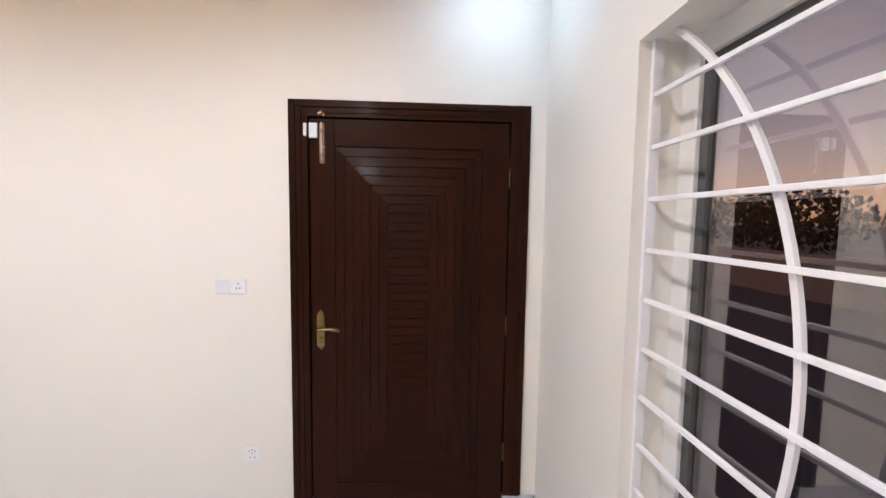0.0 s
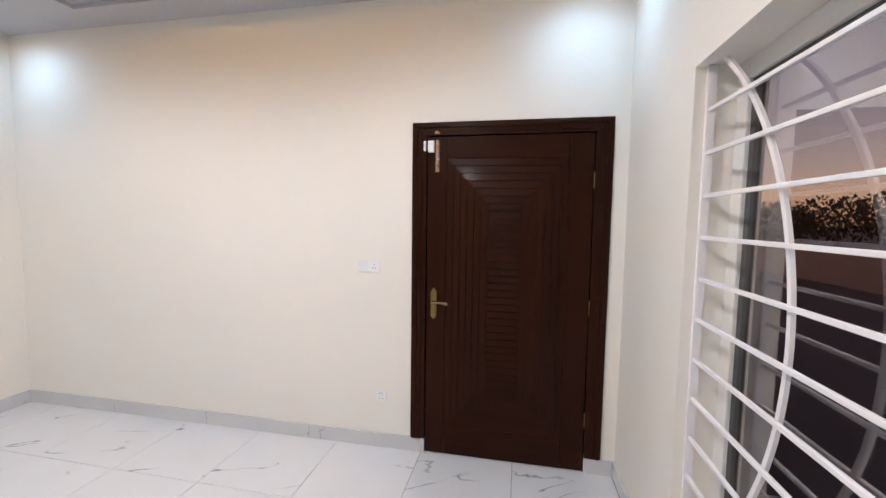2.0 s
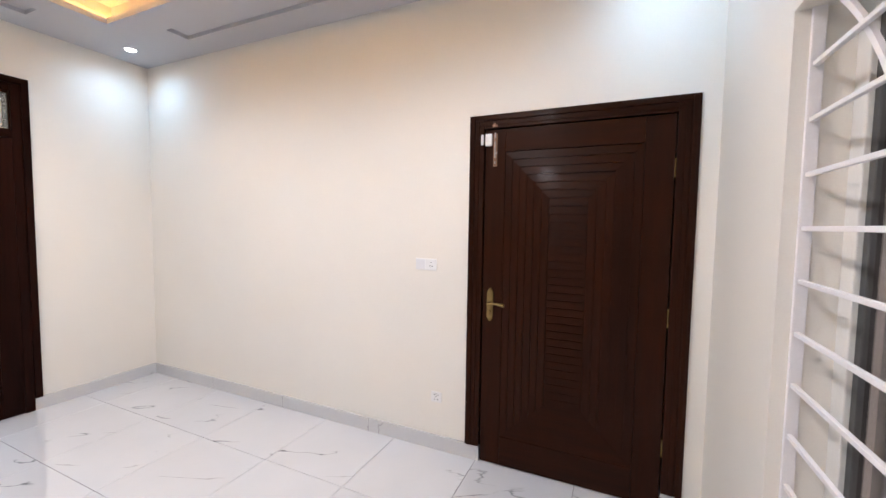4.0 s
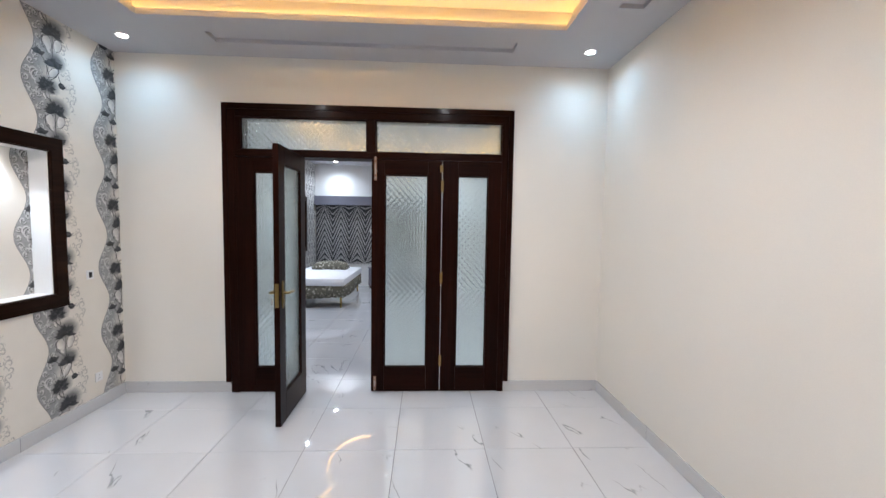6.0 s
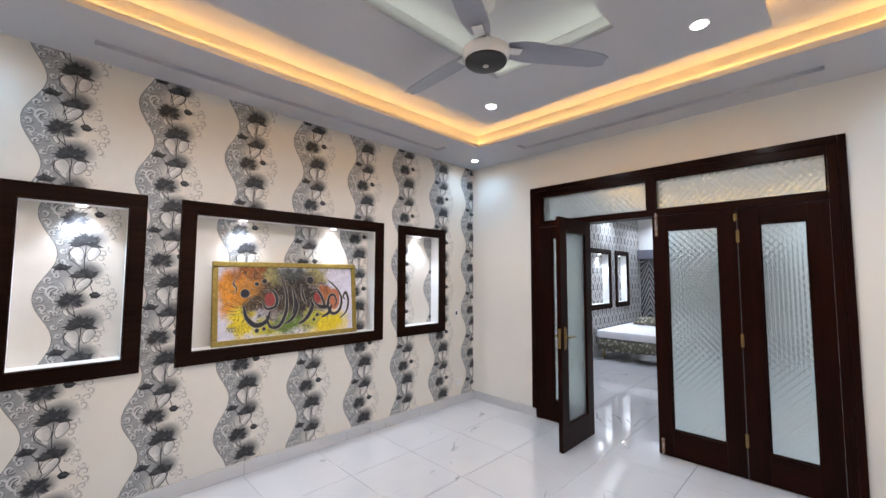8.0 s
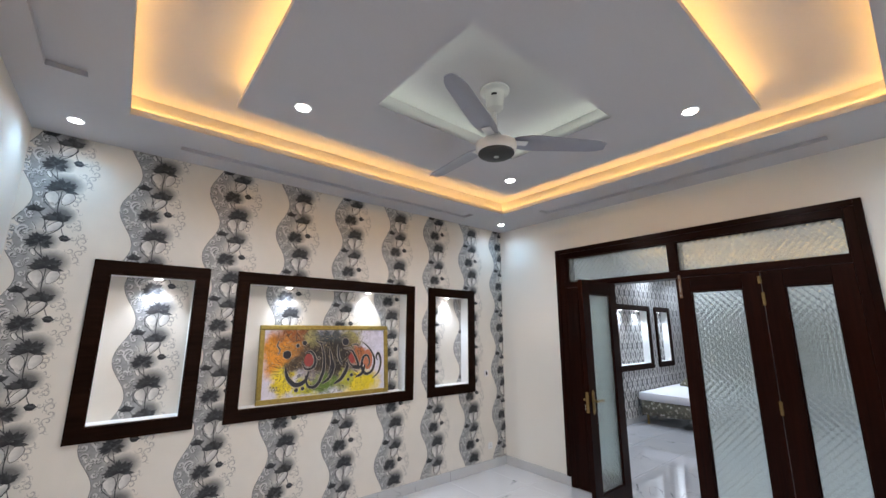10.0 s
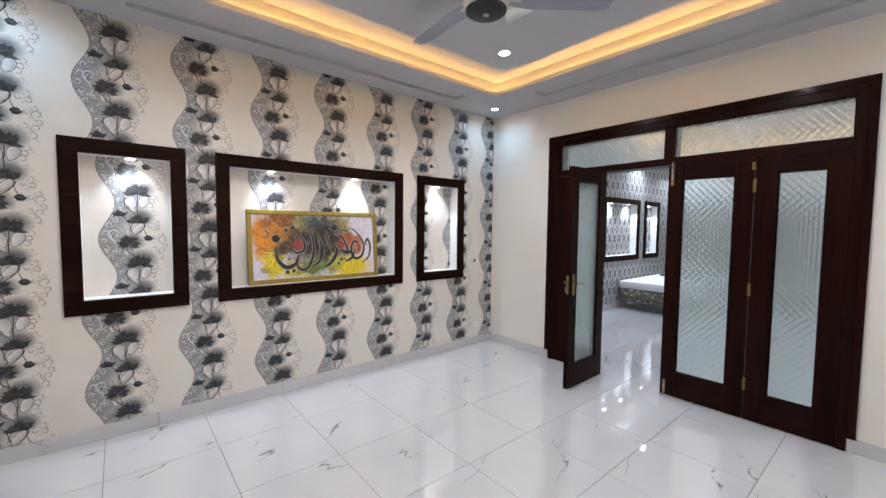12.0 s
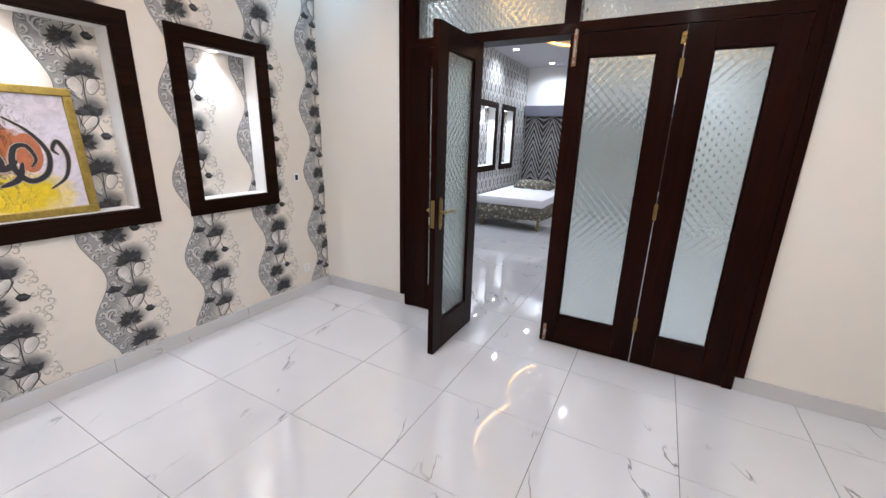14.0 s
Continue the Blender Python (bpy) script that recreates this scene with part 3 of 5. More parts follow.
for q in range(4):
    for k in range(220):
        b1.faces.new((bars[q][k], bars[q][(k + 1) % 220], bars[(q + 1) % 4][(k + 1) % 220], bars[(q + 1) % 4][k]))
part("led_bar", b1, LED_FAR, far_led)


def downlight(x, y, z, label, r=0.045):
    th = thing("downlight", (x, y, z), label, "downlight", "downlights")
    b1 = bmesh.new()
    lathe(b1, [(r * 0.72, 0.004), (r, 0.0), (r * 1.25, -0.004), (r * 1.3, 0.0), (r * 1.3, 0.004)], (x, y, z - 0.004), 28)
    part("rim", b1, PLASTIC, th, smooth=True)
    b2 = bmesh.new()
    lathe(b2, [(r * 0.3, -0.006), (r * 0.95, -0.0045), (r * 0.98, 0.003)], (x, y, z - 0.004), 28)
    part("lamp_face", b2, LAMP, th, "glowing white lamp face", smooth=True)
    return th


for lx, ly in CORNER_LAMPS:
    downlight(lx, ly, ROOM_Z, "small round white recessed downlight, lit", 0.036)
for lx, ly in PANEL_LAMPS:
    downlight(lx, ly, ROOM_Z + 0.01, "round recessed downlight in the hung panel, lit", 0.040)
for lx, ly in FAR_LAMPS:
    downlight(lx, ly, far_height(lx, ly), "round recessed downlight in the bedroom ceiling", 0.045)
for lx, lz in NICHE_LAMPS:
    downlight(lx, -0.068, lz, "small round spotlight in the niche top, lit", 0.026)
    spot("niche_light", lx, -0.068, lz - 0.015, NICHE_W, COOL, 105, 0.9, (lx, -0.13, lz - 1))
for lx in (-4.1, -3.4, -5.08):
    downlight(lx, -0.068, NICHE_Z[1], "small round spotlight in the far niche top, lit", 0.026)
    spot("niche_light", lx, -0.068, NICHE_Z[1] - 0.015, NICHE_W * 1.4, COOL, 120, 0.7, (lx, -0.16, 1))


# ---- niche frames ----
def mitred(name, a, b, z0, z1, w, y0, y1, label, mats, edge=0.006):
    """An upright rectangular frame of four mitred boards on the wall y = y0, facing +y."""
    th = thing(name, ((a + b) / 2, y0, z0), label, "frame", "niche frames")
    o = [(a, z0), (b, z0), (b, z1), (a, z1)]
    i = [(a + w, z0 + w), (b - w, z0 + w), (b - w, z1 - w), (a + w, z1 - w)]
    for k in range(4):
        m = (k + 1) % 4
        bq = bmesh.new()
        back = [bq.verts.new((p[0], y0, p[1])) for p in (o[k], o[m], i[m], i[k])]
        front = [bq.verts.new((p[0], y1, p[1])) for p in (o[k], o[m], i[m], i[k])]
        bq.faces.new(back)
        face = bq.faces.new(front)
        for q in range(4):
            bq.faces.new((back[q], back[(q + 1) % 4], front[(q + 1) % 4], front[q]))
        bmesh.ops.bevel(bq, geom=[e for e in face.edges if e.verts[0] in (front[0], front[1]) and e.verts[1] in (front[0], front[1]) or e.verts[0] in (front[2], front[3]) and e.verts[1] in (front[2], front[3])], offset=edge, segments=2, affect="EDGES")
        part("board", bq, mats, th)
    return th


for (a, b), words in zip(NICHE_FRAMES, ("tall narrow dark wooden frame round a niche", "wide dark wooden frame round the picture niche", "small tall dark wooden frame round a niche")):
    mitred("niche_frame", a, b, *FRAME_Z, 0.103, 0.0, 0.024, words, NICHE_WOOD)
for a, b in FAR_FRAMES:
    mitred("niche_frame", a, b, *FRAME_Z, 0.105, 0.0, 0.024, "dark wooden niche frame in the bedroom", NICHE_WOOD)


# ---- skirting ----
def skirting(name, x0, x1, y0, y1):
    """A run of marble skirting: a bed of mortar and pieces end to end."""
    along_x = x1 - x0 > y1 - y0
    b1 = bmesh.new()
    box(b1, x0 + 0.001, x1 - 0.001, y0 + 0.001, y1 - 0.001, 0.0, 0.097)
    run = solid(name, b1, GROUT, "grey white marble skirting", "skirting", "structure")
    a, b = (x0, x1) if along_x else (y0, y1)
    count = max(1, round((b - a) / 0.92))
    step = (b - a) / count
    b1 = bmesh.new()
    depth = (y1 - y0) if along_x else (x1 - x0)
    w, d = (step / 2 - 0.0008, depth / 2) if along_x else (depth / 2, step / 2 - 0.0008)
    box(b1, -w, w, -d, d, 0.0, 0.10, 0.002)
    me = mesh_of(b1, "skirting_piece", SKIRT)
    for k in range(count):
        c = a + step * (k + 0.5)
        piece = new("skirting_piece", me)
        piece.location = (c, (y0 + y1) / 2, 0.0) if along_x else ((x0 + x1) / 2, c, 0.0)
        piece.parent = run
    return run


skirting("baseboard_south", 0.012, ROOM_X - 0.012, 0.0, 0.012)
skirting("baseboard_west_a", 0.0, 0.012, 0.0, 0.945)
skirting("baseboard_west_b", 0.0, 0.012, 3.460, ROOM_Y)
skirting("baseboard_north_a", 0.012, 3.463, ROOM_Y - 0.012, ROOM_Y)
skirting("baseboard_north_b", 4.504, ROOM_X - 0.012, ROOM_Y - 0.012, ROOM_Y)
skirting("baseboard_east", ROOM_X - 0.012, ROOM_X, 0.0, ROOM_Y)
skirting("baseboard_far_south", FAR_X, -0.2, 0.0, 0.012)


# ---- the wooden door in the north wall ----
def sloped_board(bm, quad, y_outer, y_inner, y_back):
    """A mitred board: quad = outer a, outer b, inner b, inner a in (x, z); its face slopes from the outer to the inner edge."""
    ys = (y_outer, y_outer, y_inner, y_inner)
    f = [bm.verts.new((p[0], y, p[1])) for p, y in zip(quad, ys)]
    r = [bm.verts.new((p[0], y_back, p[1])) for p in quad]
    bm.faces.new(f)
    bm.faces.new(r[::-1])
    for k in range(4):
        bm.faces.new((f[k], f[(k + 1) % 4], r[(k + 1) % 4], r[k]))


door = thing("door_1", (3.98, ROOM_Y, 0.0), "closed dark mahogany door with stepped panel and slats", "door", kind="structure")
for name, args, m in (("jamb", (3.367, 3.463, 4.352, 4.50, 0.10, 2.220), DOOR_V), ("jamb", (4.504, 4.604, 4.352, 4.50, 0.10, 2.220), DOOR_V), ("head", (3.4635, 4.5035, 4.352, 4.50, 2.135, 2.220), DOOR_X)):
    b1 = bmesh.new()
    box(b1, *args, 0.003)
    jamb = part(name, b1, m, door)
    x0, x1, y0, y1, z0, z1 = args
    for q in range(2):
        b2 = bmesh.new()
        if name == "jamb":
            off = x0 + 0.012 + 0.030 * q if x0 < 4 else x1 - 0.036 - 0.030 * q
            box(b2, off, off + 0.024, y0 - 0.007 + 0.003 * q, y0 - 0.0005, z0 + 0.001, z1 - 0.012 - 0.030 * q, 0.002)
        else:
            off = z1 - 0.036 - 0.030 * q
            box(b2, 3.405 + 0.03 * q, 4.566 - 0.03 * q, y0 - 0.007 + 0.003 * q, y0 - 0.0005, off, off + 0.024, 0.002)
        part("moulding", b2, m, jamb)
LX0, LX1, LZ1 = 3.469, 4.498, 2.130
b1 = bmesh.new()
box(b1, LX0, LX1, 4.378, 4.425, 0.008, LZ1)
leaf = part("leaf", b1, DOOR_V, door)
P0 = (3.596, 4.358, 0.192, 1.992)
P1 = (3.865, 4.083, 0.452, 1.706)
for name, a, c, e, f, m in (("stile", LX0, P0[0], 0.008, LZ1, DOOR_V), ("stile", P0[1], LX1, 0.008, LZ1, DOOR_V), ("rail", P0[0] + 0.0005, P0[1] - 0.0005, 0.008, P0[2], DOOR_X), ("rail", P0[0] + 0.0005, P0[1] - 0.0005, P0[3], LZ1, DOOR_X)):
    b1 = bmesh.new()
    box(b1, a, c, 4.366, 4.3778, e, f, 0.002)
    part(name, b1, m, leaf)
RINGS = 6
for k in range(RINGS):
    o = [P0[q] + (P1[q] - P0[q]) * k / RINGS for q in range(4)]
    i = [P0[q] + (P1[q] - P0[q]) * (k + 1) / RINGS for q in range(4)]
    g = 0.0020
    o = [o[0] + g, o[1] - g, o[2] + g, o[3] - g]
    oc = [(o[0], o[2]), (o[1], o[2]), (o[1], o[3]), (o[0], o[3])]
    ic = [(i[0], i[2]), (i[1], i[2]), (i[1], i[3]), (i[0], i[3])]
    for q in range(4):
        r = (q + 1) % 4
        b1 = bmesh.new()
        sloped_board(b1, (oc[q], oc[r], ic[r], ic[q]), 4.3676 if q != 2 else 4.3722, 4.3722 if q == 0 else (4.3666 if q == 2 else 4.3690), 4.3778)
        part("panel_board", b1, DOOR_X if q % 2 == 0 else DOOR_V, leaf)
SLATS = 27
for k in range(SLATS):
    za = P1[2] + (P1[3] - P1[2]) * k / SLATS
    zb = P1[2] + (P1[3] - P1[2]) * (k + 1) / SLATS
    b1 = bmesh.new()
    sloped_board(b1, ((P1[0] + 0.002, zb - 0.0028), (P1[1] - 0.002, zb - 0.0028), (P1[1] - 0.002, za), (P1[0] + 0.002, za)), 4.3720, 4.3665, 4.3778)
    part("slat", b1, DOOR_X, leaf)


def lever_handle(parent, frame_m, mat):
    """A brass lever on a long shaped plate, built in the space u right, v up, w out from the door, placed by frame_m."""
    def put(bq):
        bmesh.ops.transform(bq, matrix=frame_m, verts=bq.verts)
        return bq

    b1 = bmesh.new()
    box(b1, -0.020, 0.020, -0.085, 0.085, 0.0, 0.008, 0.003)
    for s in (-1, 1):
        rod(b1, (0, s * 0.086, 0.0), (0, s * 0.086, 0.007), 0.016, 0.013, 18)
        rod(b1, (0, s * 0.100, 0.0), (0, s * 0.100, 0.006), 0.007, 0.006, 12)
    plate = part("handle_plate", put(b1), mat, parent, "aged brass plate", True)
    b2 = bmesh.new()
    rod(b2, (0, 0.012, 0.008), (0, 0.012, 0.050), 0.010, 0.009, 16)
    rod(b2, (-0.006, 0.012, 0.048), (0.055, 0.016, 0.050), 0.0095, 0.007, 14)
    rod(b2, (0.055, 0.016, 0.050), (0.098, 0.008, 0.046), 0.008, 0.0115, 14)
    rod(b2, (0.098, 0.008, 0.046), (0.104, 0.007, 0.0455), 0.0115, 0.006, 14)
    part("lever", put(b2), mat, parent, "aged brass lever", True)
    b3 = bmesh.new()
    rod(b3, (0, -0.045, 0.008), (0, -0.045, 0.013), 0.009, 0.008, 16)
    box(b3, -0.003, 0.003, -0.066, -0.048, 0.008, 0.012)
    part("keyhole_cover", put(b3), mat, parent, "", True)


lever_handle(door, Matrix(((1, 0, 0, 3.519), (0, 0, -1, 4.3655), (0, 1, 0, 1.040), (0, 0, 0, 1))), BRASS)


def tower_bolt(name, frame_m, mat, length, label):
    th = thing(name, frame_m.translation, label, "bolt", "door bolts")
    b1 = bmesh.new()
    box(b1, -0.0125, 0.0125, -length / 2, length / 2, 0.0, 0.003, 0.001)
    for k in range(3):
        v = -length / 2 + 0.02 + k * (length - 0.04) / 2
        rod(b1, (-0.010, v, 0.003), (-0.010, v, 0.0045), 0.003, 0.002, 8)
        rod(b1, (0.010, v, 0.003), (0.010, v, 0.0045), 0.003, 0.002, 8)
    bmesh.ops.transform(b1, matrix=frame_m, verts=b1.verts)
    part("backplate", b1, mat, th)
    for v in (-0.3, 0.3):
        b2 = bmesh.new()
        box(b2, -0.010, 0.010, v * length - 0.012, v * length + 0.012, 0.003, 0.014, 0.004)
        bmesh.ops.transform(b2, matrix=frame_m, verts=b2.verts)
        part("keeper", b2, mat, th)
    b3 = bmesh.new()
    rod(b3, (0, -length * 0.42, 0.0085), (0, length * 0.52, 0.0085), 0.0045, 0.0045, 12)
    rod(b3, (0, -length * 0.1, 0.0085), (0.016, -length * 0.1, 0.016), 0.003, 0.004, 10)
    bmesh.ops.transform(b3, matrix=frame_m, verts=b3.verts)
    part("bolt_rod", b3, STEEL if length > 0.1 else mat, th, "bare metal rod", True)
    return th


tower_bolt("tower_bolt", Matrix(((1, 0, 0, 3.532), (0, 0, -1, 4.3655), (0, 1, 0, 2.005), (0, 0, 0, 1))), BRONZE, 0.20, "rose bronze tower bolt at the door's top corner")
keep = thing("bolt_keeper", (3.532, 4.352, 2.155), "small bronze bolt keeper on the door head", "bolt", "door bolts")
b1 = bmesh.new()
box(b1, 3.516, 3.548, 4.3485, 4.3519, 2.142, 2.168, 0.001)
box(b1, 3.524, 3.540, 4.338, 4.3485, 2.147, 2.163, 0.003)
part("plate", b1, BRONZE, keep)
sensor = thing("door_sensor", (3.48, 4.352, 2.03), "white plastic two piece door alarm sensor", "sensor")
for a, c, e, f in ((3.446, 3.462, 2.036, 2.100), (3.470, 3.512, 2.030, 2.104)):
    b1 = bmesh.new()
    box(b1, a, c, 4.334 if a < 3.46 else 4.346, 4.3515 if a < 3.46 else 4.3655, e, f, 0.004)
    part("sensor_body" if a > 3.46 else "magnet", b1, PLASTIC, sensor)
for hz in (0.35, 1.06, 1.85):
    th = thing("hinge", (4.501, 4.36, hz), "slim dark brass hinge between door leaf and jamb", "hinge", "door hinges")
    b1 = bmesh.new()
    rod(b1, (4.501, 4.360, hz - 0.05), (4.501, 4.360, hz + 0.05), 0.0045, None, 12)
    part("knuckle", b1, BRASS, th, smooth=True)

# ---- wide glazed doorway in the west wall ----
doorway = thing("door_2", (0.0, 2.2, 0.0), "dark mahogany folding glazed door with patterned transom", "door", kind="structure")
FX, FB = 0.028, -0.16
for name, y0, y1, z0, z1, x1, m in (
    ("casing", 0.904, 0.950, 0.10, 2.612, FX, WOOD_V), ("casing", 3.458, 3.503, 0.10, 2.612, FX, WOOD_V), ("casing", 0.9505, 3.4575, 2.562, 2.612, FX, WOOD_Y),
    ("jamb", 0.9505, 1.016, 0.0, 2.5615, 0.020, WOOD_V), ("jamb", 3.400, 3.4575, 0.0, 2.5615, 0.020, WOOD_V), ("head", 1.0165, 3.3995, 2.498, 2.5615, 0.020, WOOD_Y),
    ("transom_rail", 1.0165, 3.3995, 2.150, 2.206, 0.022, WOOD_Y), ("mullion", 2.177, 2.249, 2.2065, 2.4975, 0.022, WOOD_V), ("jamb", 1.0165, 1.062, 2.2065, 2.4975, 0.018, WOOD_V)):
    b1 = bmesh.new()
    box(b1, 0.0005 if name == "casing" else -0.15, x1, y0, y1, z0, z1, 0.0015)
    part(name, b1, m, doorway)
for y0, y1 in ((1.0625, 2.1765), (2.2495, 3.399)):
    b1 = bmesh.new()
    box(b1, -0.006, 0.0, y0, y1, 2.207, 2.497)
    pane = part("transom_pane", b1, FROSTED, doorway, "patterned frosted glass")
    pane.visible_shadow = False
    for a, c, e, f in ((y0, y1, 2.2067, 2.219), (y0, y1, 2.485, 2.4973), (y0, y0 + 0.012, 2.2195, 2.4845), (y1 - 0.012, y1, 2.2195, 2.4845)):
        b2 = bmesh.new()
        box(b2, 0.001, 0.012, a, c, e, f, 0.002)
        part("bead", b2, WOOD_Y if c - a > 0.1 else WOOD_V, doorway)


def glazed_leaf(parent, name, width, g0, g1, place, label=""):
    """A stile and rail leaf with one tall pane, in the space u along its width, w out of its face, z up; placed by the matrix."""
    z0, z1, gz0, gz1, t = 0.008, 2.146, 0.235, 2.015, 0.042

    def put(bq):
        bmesh.ops.transform(bq, matrix=place, verts=bq.verts)
        return bq

    along = WOOD_Y if abs(place[1][0]) > 0.5 else WOOD_X
    b1 = bmesh.new()
    box(b1, 0.0003, g0, -t, 0, z0, z1, 0.0016)
    body = part(name, put(b1), WOOD_V, parent, label)
    for nm, a, c, e, f, m in (("stile", g1, width - 0.0003, z0, z1, WOOD_V), ("rail", g0 + 0.0004, g1 - 0.0004, z0, gz0, along), ("rail", g0 + 0.0004, g1 - 0.0004, gz1, z1, along)):
        b1 = bmesh.new()
        box(b1, a, c, -t, 0, e, f, 0.0016)
        part(nm, put(b1), m, body)
    b1 = bmesh.new()
    box(b1, g0, g1, -0.024, -0.018, gz0, gz1)
    glass = part("pane", put(b1), FROSTED, body, "patterned frosted glass")
    glass.visible_shadow = False
    for w0, w1 in ((-0.0175, -0.008), (-0.034, -0.0245)):
        for a, c, e, f, m in ((g0, g1, gz0, gz0 + 0.011, along), (g0, g1, gz1 - 0.011, gz1, along), (g0, g0 + 0.011, gz0 + 0.0112, gz1 - 0.0112, WOOD_V), (g1 - 0.011, g1, gz0 + 0.0112, gz1 - 0.0112, WOOD_V)):
            b1 = bmesh.new()
            box(b1, a, c, w0, w1, e, f, 0.002)
            part("bead", put(b1), m, body)
    return body


def on_west(y):
    """Place of a leaf in the west wall that starts at y: u runs along +y, w out towards +x."""
    return Matrix(((0, 1, 0, 0.020), (1, 0, 0, y), (0, 0, 1, 0), (0, 0, 0, 1)))


glazed_leaf(doorway, "leaf", 0.637, 0.118, 0.510, on_west(2.217), "shut glazed leaf")
glazed_leaf(doorway, "leaf", 0.5405, 0.140, 0.420, on_west(2.859), "shut narrow glazed leaf")
glazed_leaf(doorway, "leaf", 0.565, 0.158, 0.450, on_west(1.0165), "shut narrow glazed leaf")
swung = thing("door_3", (0.02, 1.60, 0.0), "open glazed mahogany door leaf with brass lever", "door", kind="structure")
OPEN = Matrix(((1, 0, 0, 0.022), (0, 1, 0, 1.625), (0, 0, 1, 0), (0, 0, 0, 1)))
open_leaf = glazed_leaf(swung, "leaf", 0.640, 0.130, 0.515, OPEN)
lever_handle(open_leaf.parent, Matrix(((-1, 0, 0, 0.600), (0, 0, 1, 1.6255), (0, 1, 0, 1.020), (0, 0, 0, 1))), BRASS)
lever_handle(open_leaf.parent, Matrix(((-1, 0, 0, 0.600), (0, 0, -1, 1.5825), (0, 1, 0, 1.020), (0, 0, 0, 1))), BRASS)
b1 = bmesh.new()
box(b1, 0.6612, 0.6640, 1.590, 1.618, 0.93, 1.11, 0.001)
part("lock_plate", b1, BRASS, swung)
b1 = bmesh.new()
rod(b1, (0.600, 1.572, 0.975), (0.600, 1.545, 0.975), 0.003, None, 10)
box(b1, 0.598, 0.602, 1.540, 1.552, 0.935, 0.985, 0.001)
part("key", b1, STEEL, swung)
tower_bolt("tower_bolt", Matrix(((0, 0, 1, 0.0205), (1, 0, 0, 2.252), (0, 1, 0, 2.065), (0, 0, 0, 1))), BRONZE, 0.21, "rose bronze tower bolt at the top of a glazed leaf")
tower_bolt("tower_bolt", Matrix(((0, 0, 1, 0.0205), (1, 0, 0, 2.252), (0, -1, 0, 0.085), (0, 0, 0, 1))), BRONZE, 0.13, "short bronze tower bolt at the foot of a glazed leaf")
tower_bolt("tower_bolt", Matrix(((0, 0, 1, 0.0205), (1, 0, 0, 2.848), (0, 1, 0, 2.075), (0, 0, 0, 1))), BRASS, 0.06, "small dark brass bolt between two glazed leaves")


for hz in (0.30, 1.08, 1.92):
    th = thing("hinge", (0.02, 2.8575, hz), "worn bronze hinge between two folding glazed leaves", "hinge", "folding door hinges")
    b1 = bmesh.new()
    rod(b1, (0.0245, 2.8575, hz - 0.055), (0.0245, 2.8575, hz + 0.055), 0.0045, None, 12)
    part("knuckle", b1, BRASS, th, smooth=True)
    for y0, y1 in ((2.8465, 2.8535), (2.8615, 2.8685)):
        b1 = bmesh.new()
        box(b1, 0.0203, 0.0218, y0, y1, hz - 0.05, hz + 0.05, 0.0005)
        part("hinge_plate", b1, BRASS, th)


# ---- window with grille ----
win = thing("window_1", (4.93, 2.5, WIN_Z[0]), "wide dark window in a white aluminium frame", "window", kind="structure")
YA, YB, ZA, ZB = WIN_Y[0], WIN_Y[1], WIN_Z[0], WIN_Z[1]
for name, x0, x1, y0, y1, z0, z1, m in (
    ("window_frame", 4.835, 4.905, YB - 0.072, YB, ZA, ZB, ALUMINIUM), ("window_frame", 4.835, 4.905, YA, YA + 0.072, ZA, ZB, ALUMINIUM),
    ("window_frame", 4.835, 4.905, YA + 0.0725, YB - 0.0725, ZB - 0.072, ZB, ALUMINIUM), ("window_frame", 4.835, 4.905, YA + 0.0725, YB - 0.0725, ZA, ZA + 0.072, ALUMINIUM),
    ("gasket", 4.848, 4.880, YB - 0.104, YB - 0.0725, ZA + 0.073, ZB - 0.073, GASKET), ("gasket", 4.848, 4.880, YA + 0.0725, YA + 0.104, ZA + 0.073, ZB - 0.073, GASKET),
    ("gasket", 4.848, 4.880, YA + 0.105, YB - 0.105, ZB - 0.092, ZB - 0.0735, GASKET), ("gasket", 4.848, 4.880, YA + 0.105, YB - 0.105, ZA + 0.0735, ZA + 0.092, GASKET)):
    b1 = bmesh.new()
    box(b1, x0, x1, y0, y1, z0, z1, 0.003)
    part(name, b1, m, win)
b1 = bmesh.new()
box(b1, 4.860, 4.866, YA + 0.10, YB - 0.10, ZA + 0.09, ZB - 0.09)
pane = part("pane", b1, GLASS, win, "dark tinted glass")
pane.visible_shadow = False
grille = thing("window_grille", (4.742, 2.5, WIN_Z[0]), "white painted steel window grille with curved bars", "grille")
GX = 4.742
for y0, y1, z0, z1 in ((WIN_Y[1] - 0.016, WIN_Y[1] - 0.001, WIN_Z[0] + 0.001, WIN_Z[1] - 0.001), (WIN_Y[0] + 0.001, WIN_Y[0] + 0.016, WIN_Z[0] + 0.001, WIN_Z[1] - 0.001)):
    b1 = bmesh.new()
    box(b1, GX - 0.012, GX + 0.020, y0, y1, z0, z1, 0.002)
    part("side_bar", b1, GRILLE, grille)
for k in range(11):
    zc = 2.013 - 0.157 * k
    if zc > WIN_Z[0] + 0.02:
        b1 = bmesh.new()
        box(b1, GX - 0.007, GX + 0.007, WIN_Y[0] + 0.0165, WIN_Y[1] - 0.0165, zc - 0.007, zc + 0.007, 0.002)
        part("cross_bar", b1, GRILLE, grille)
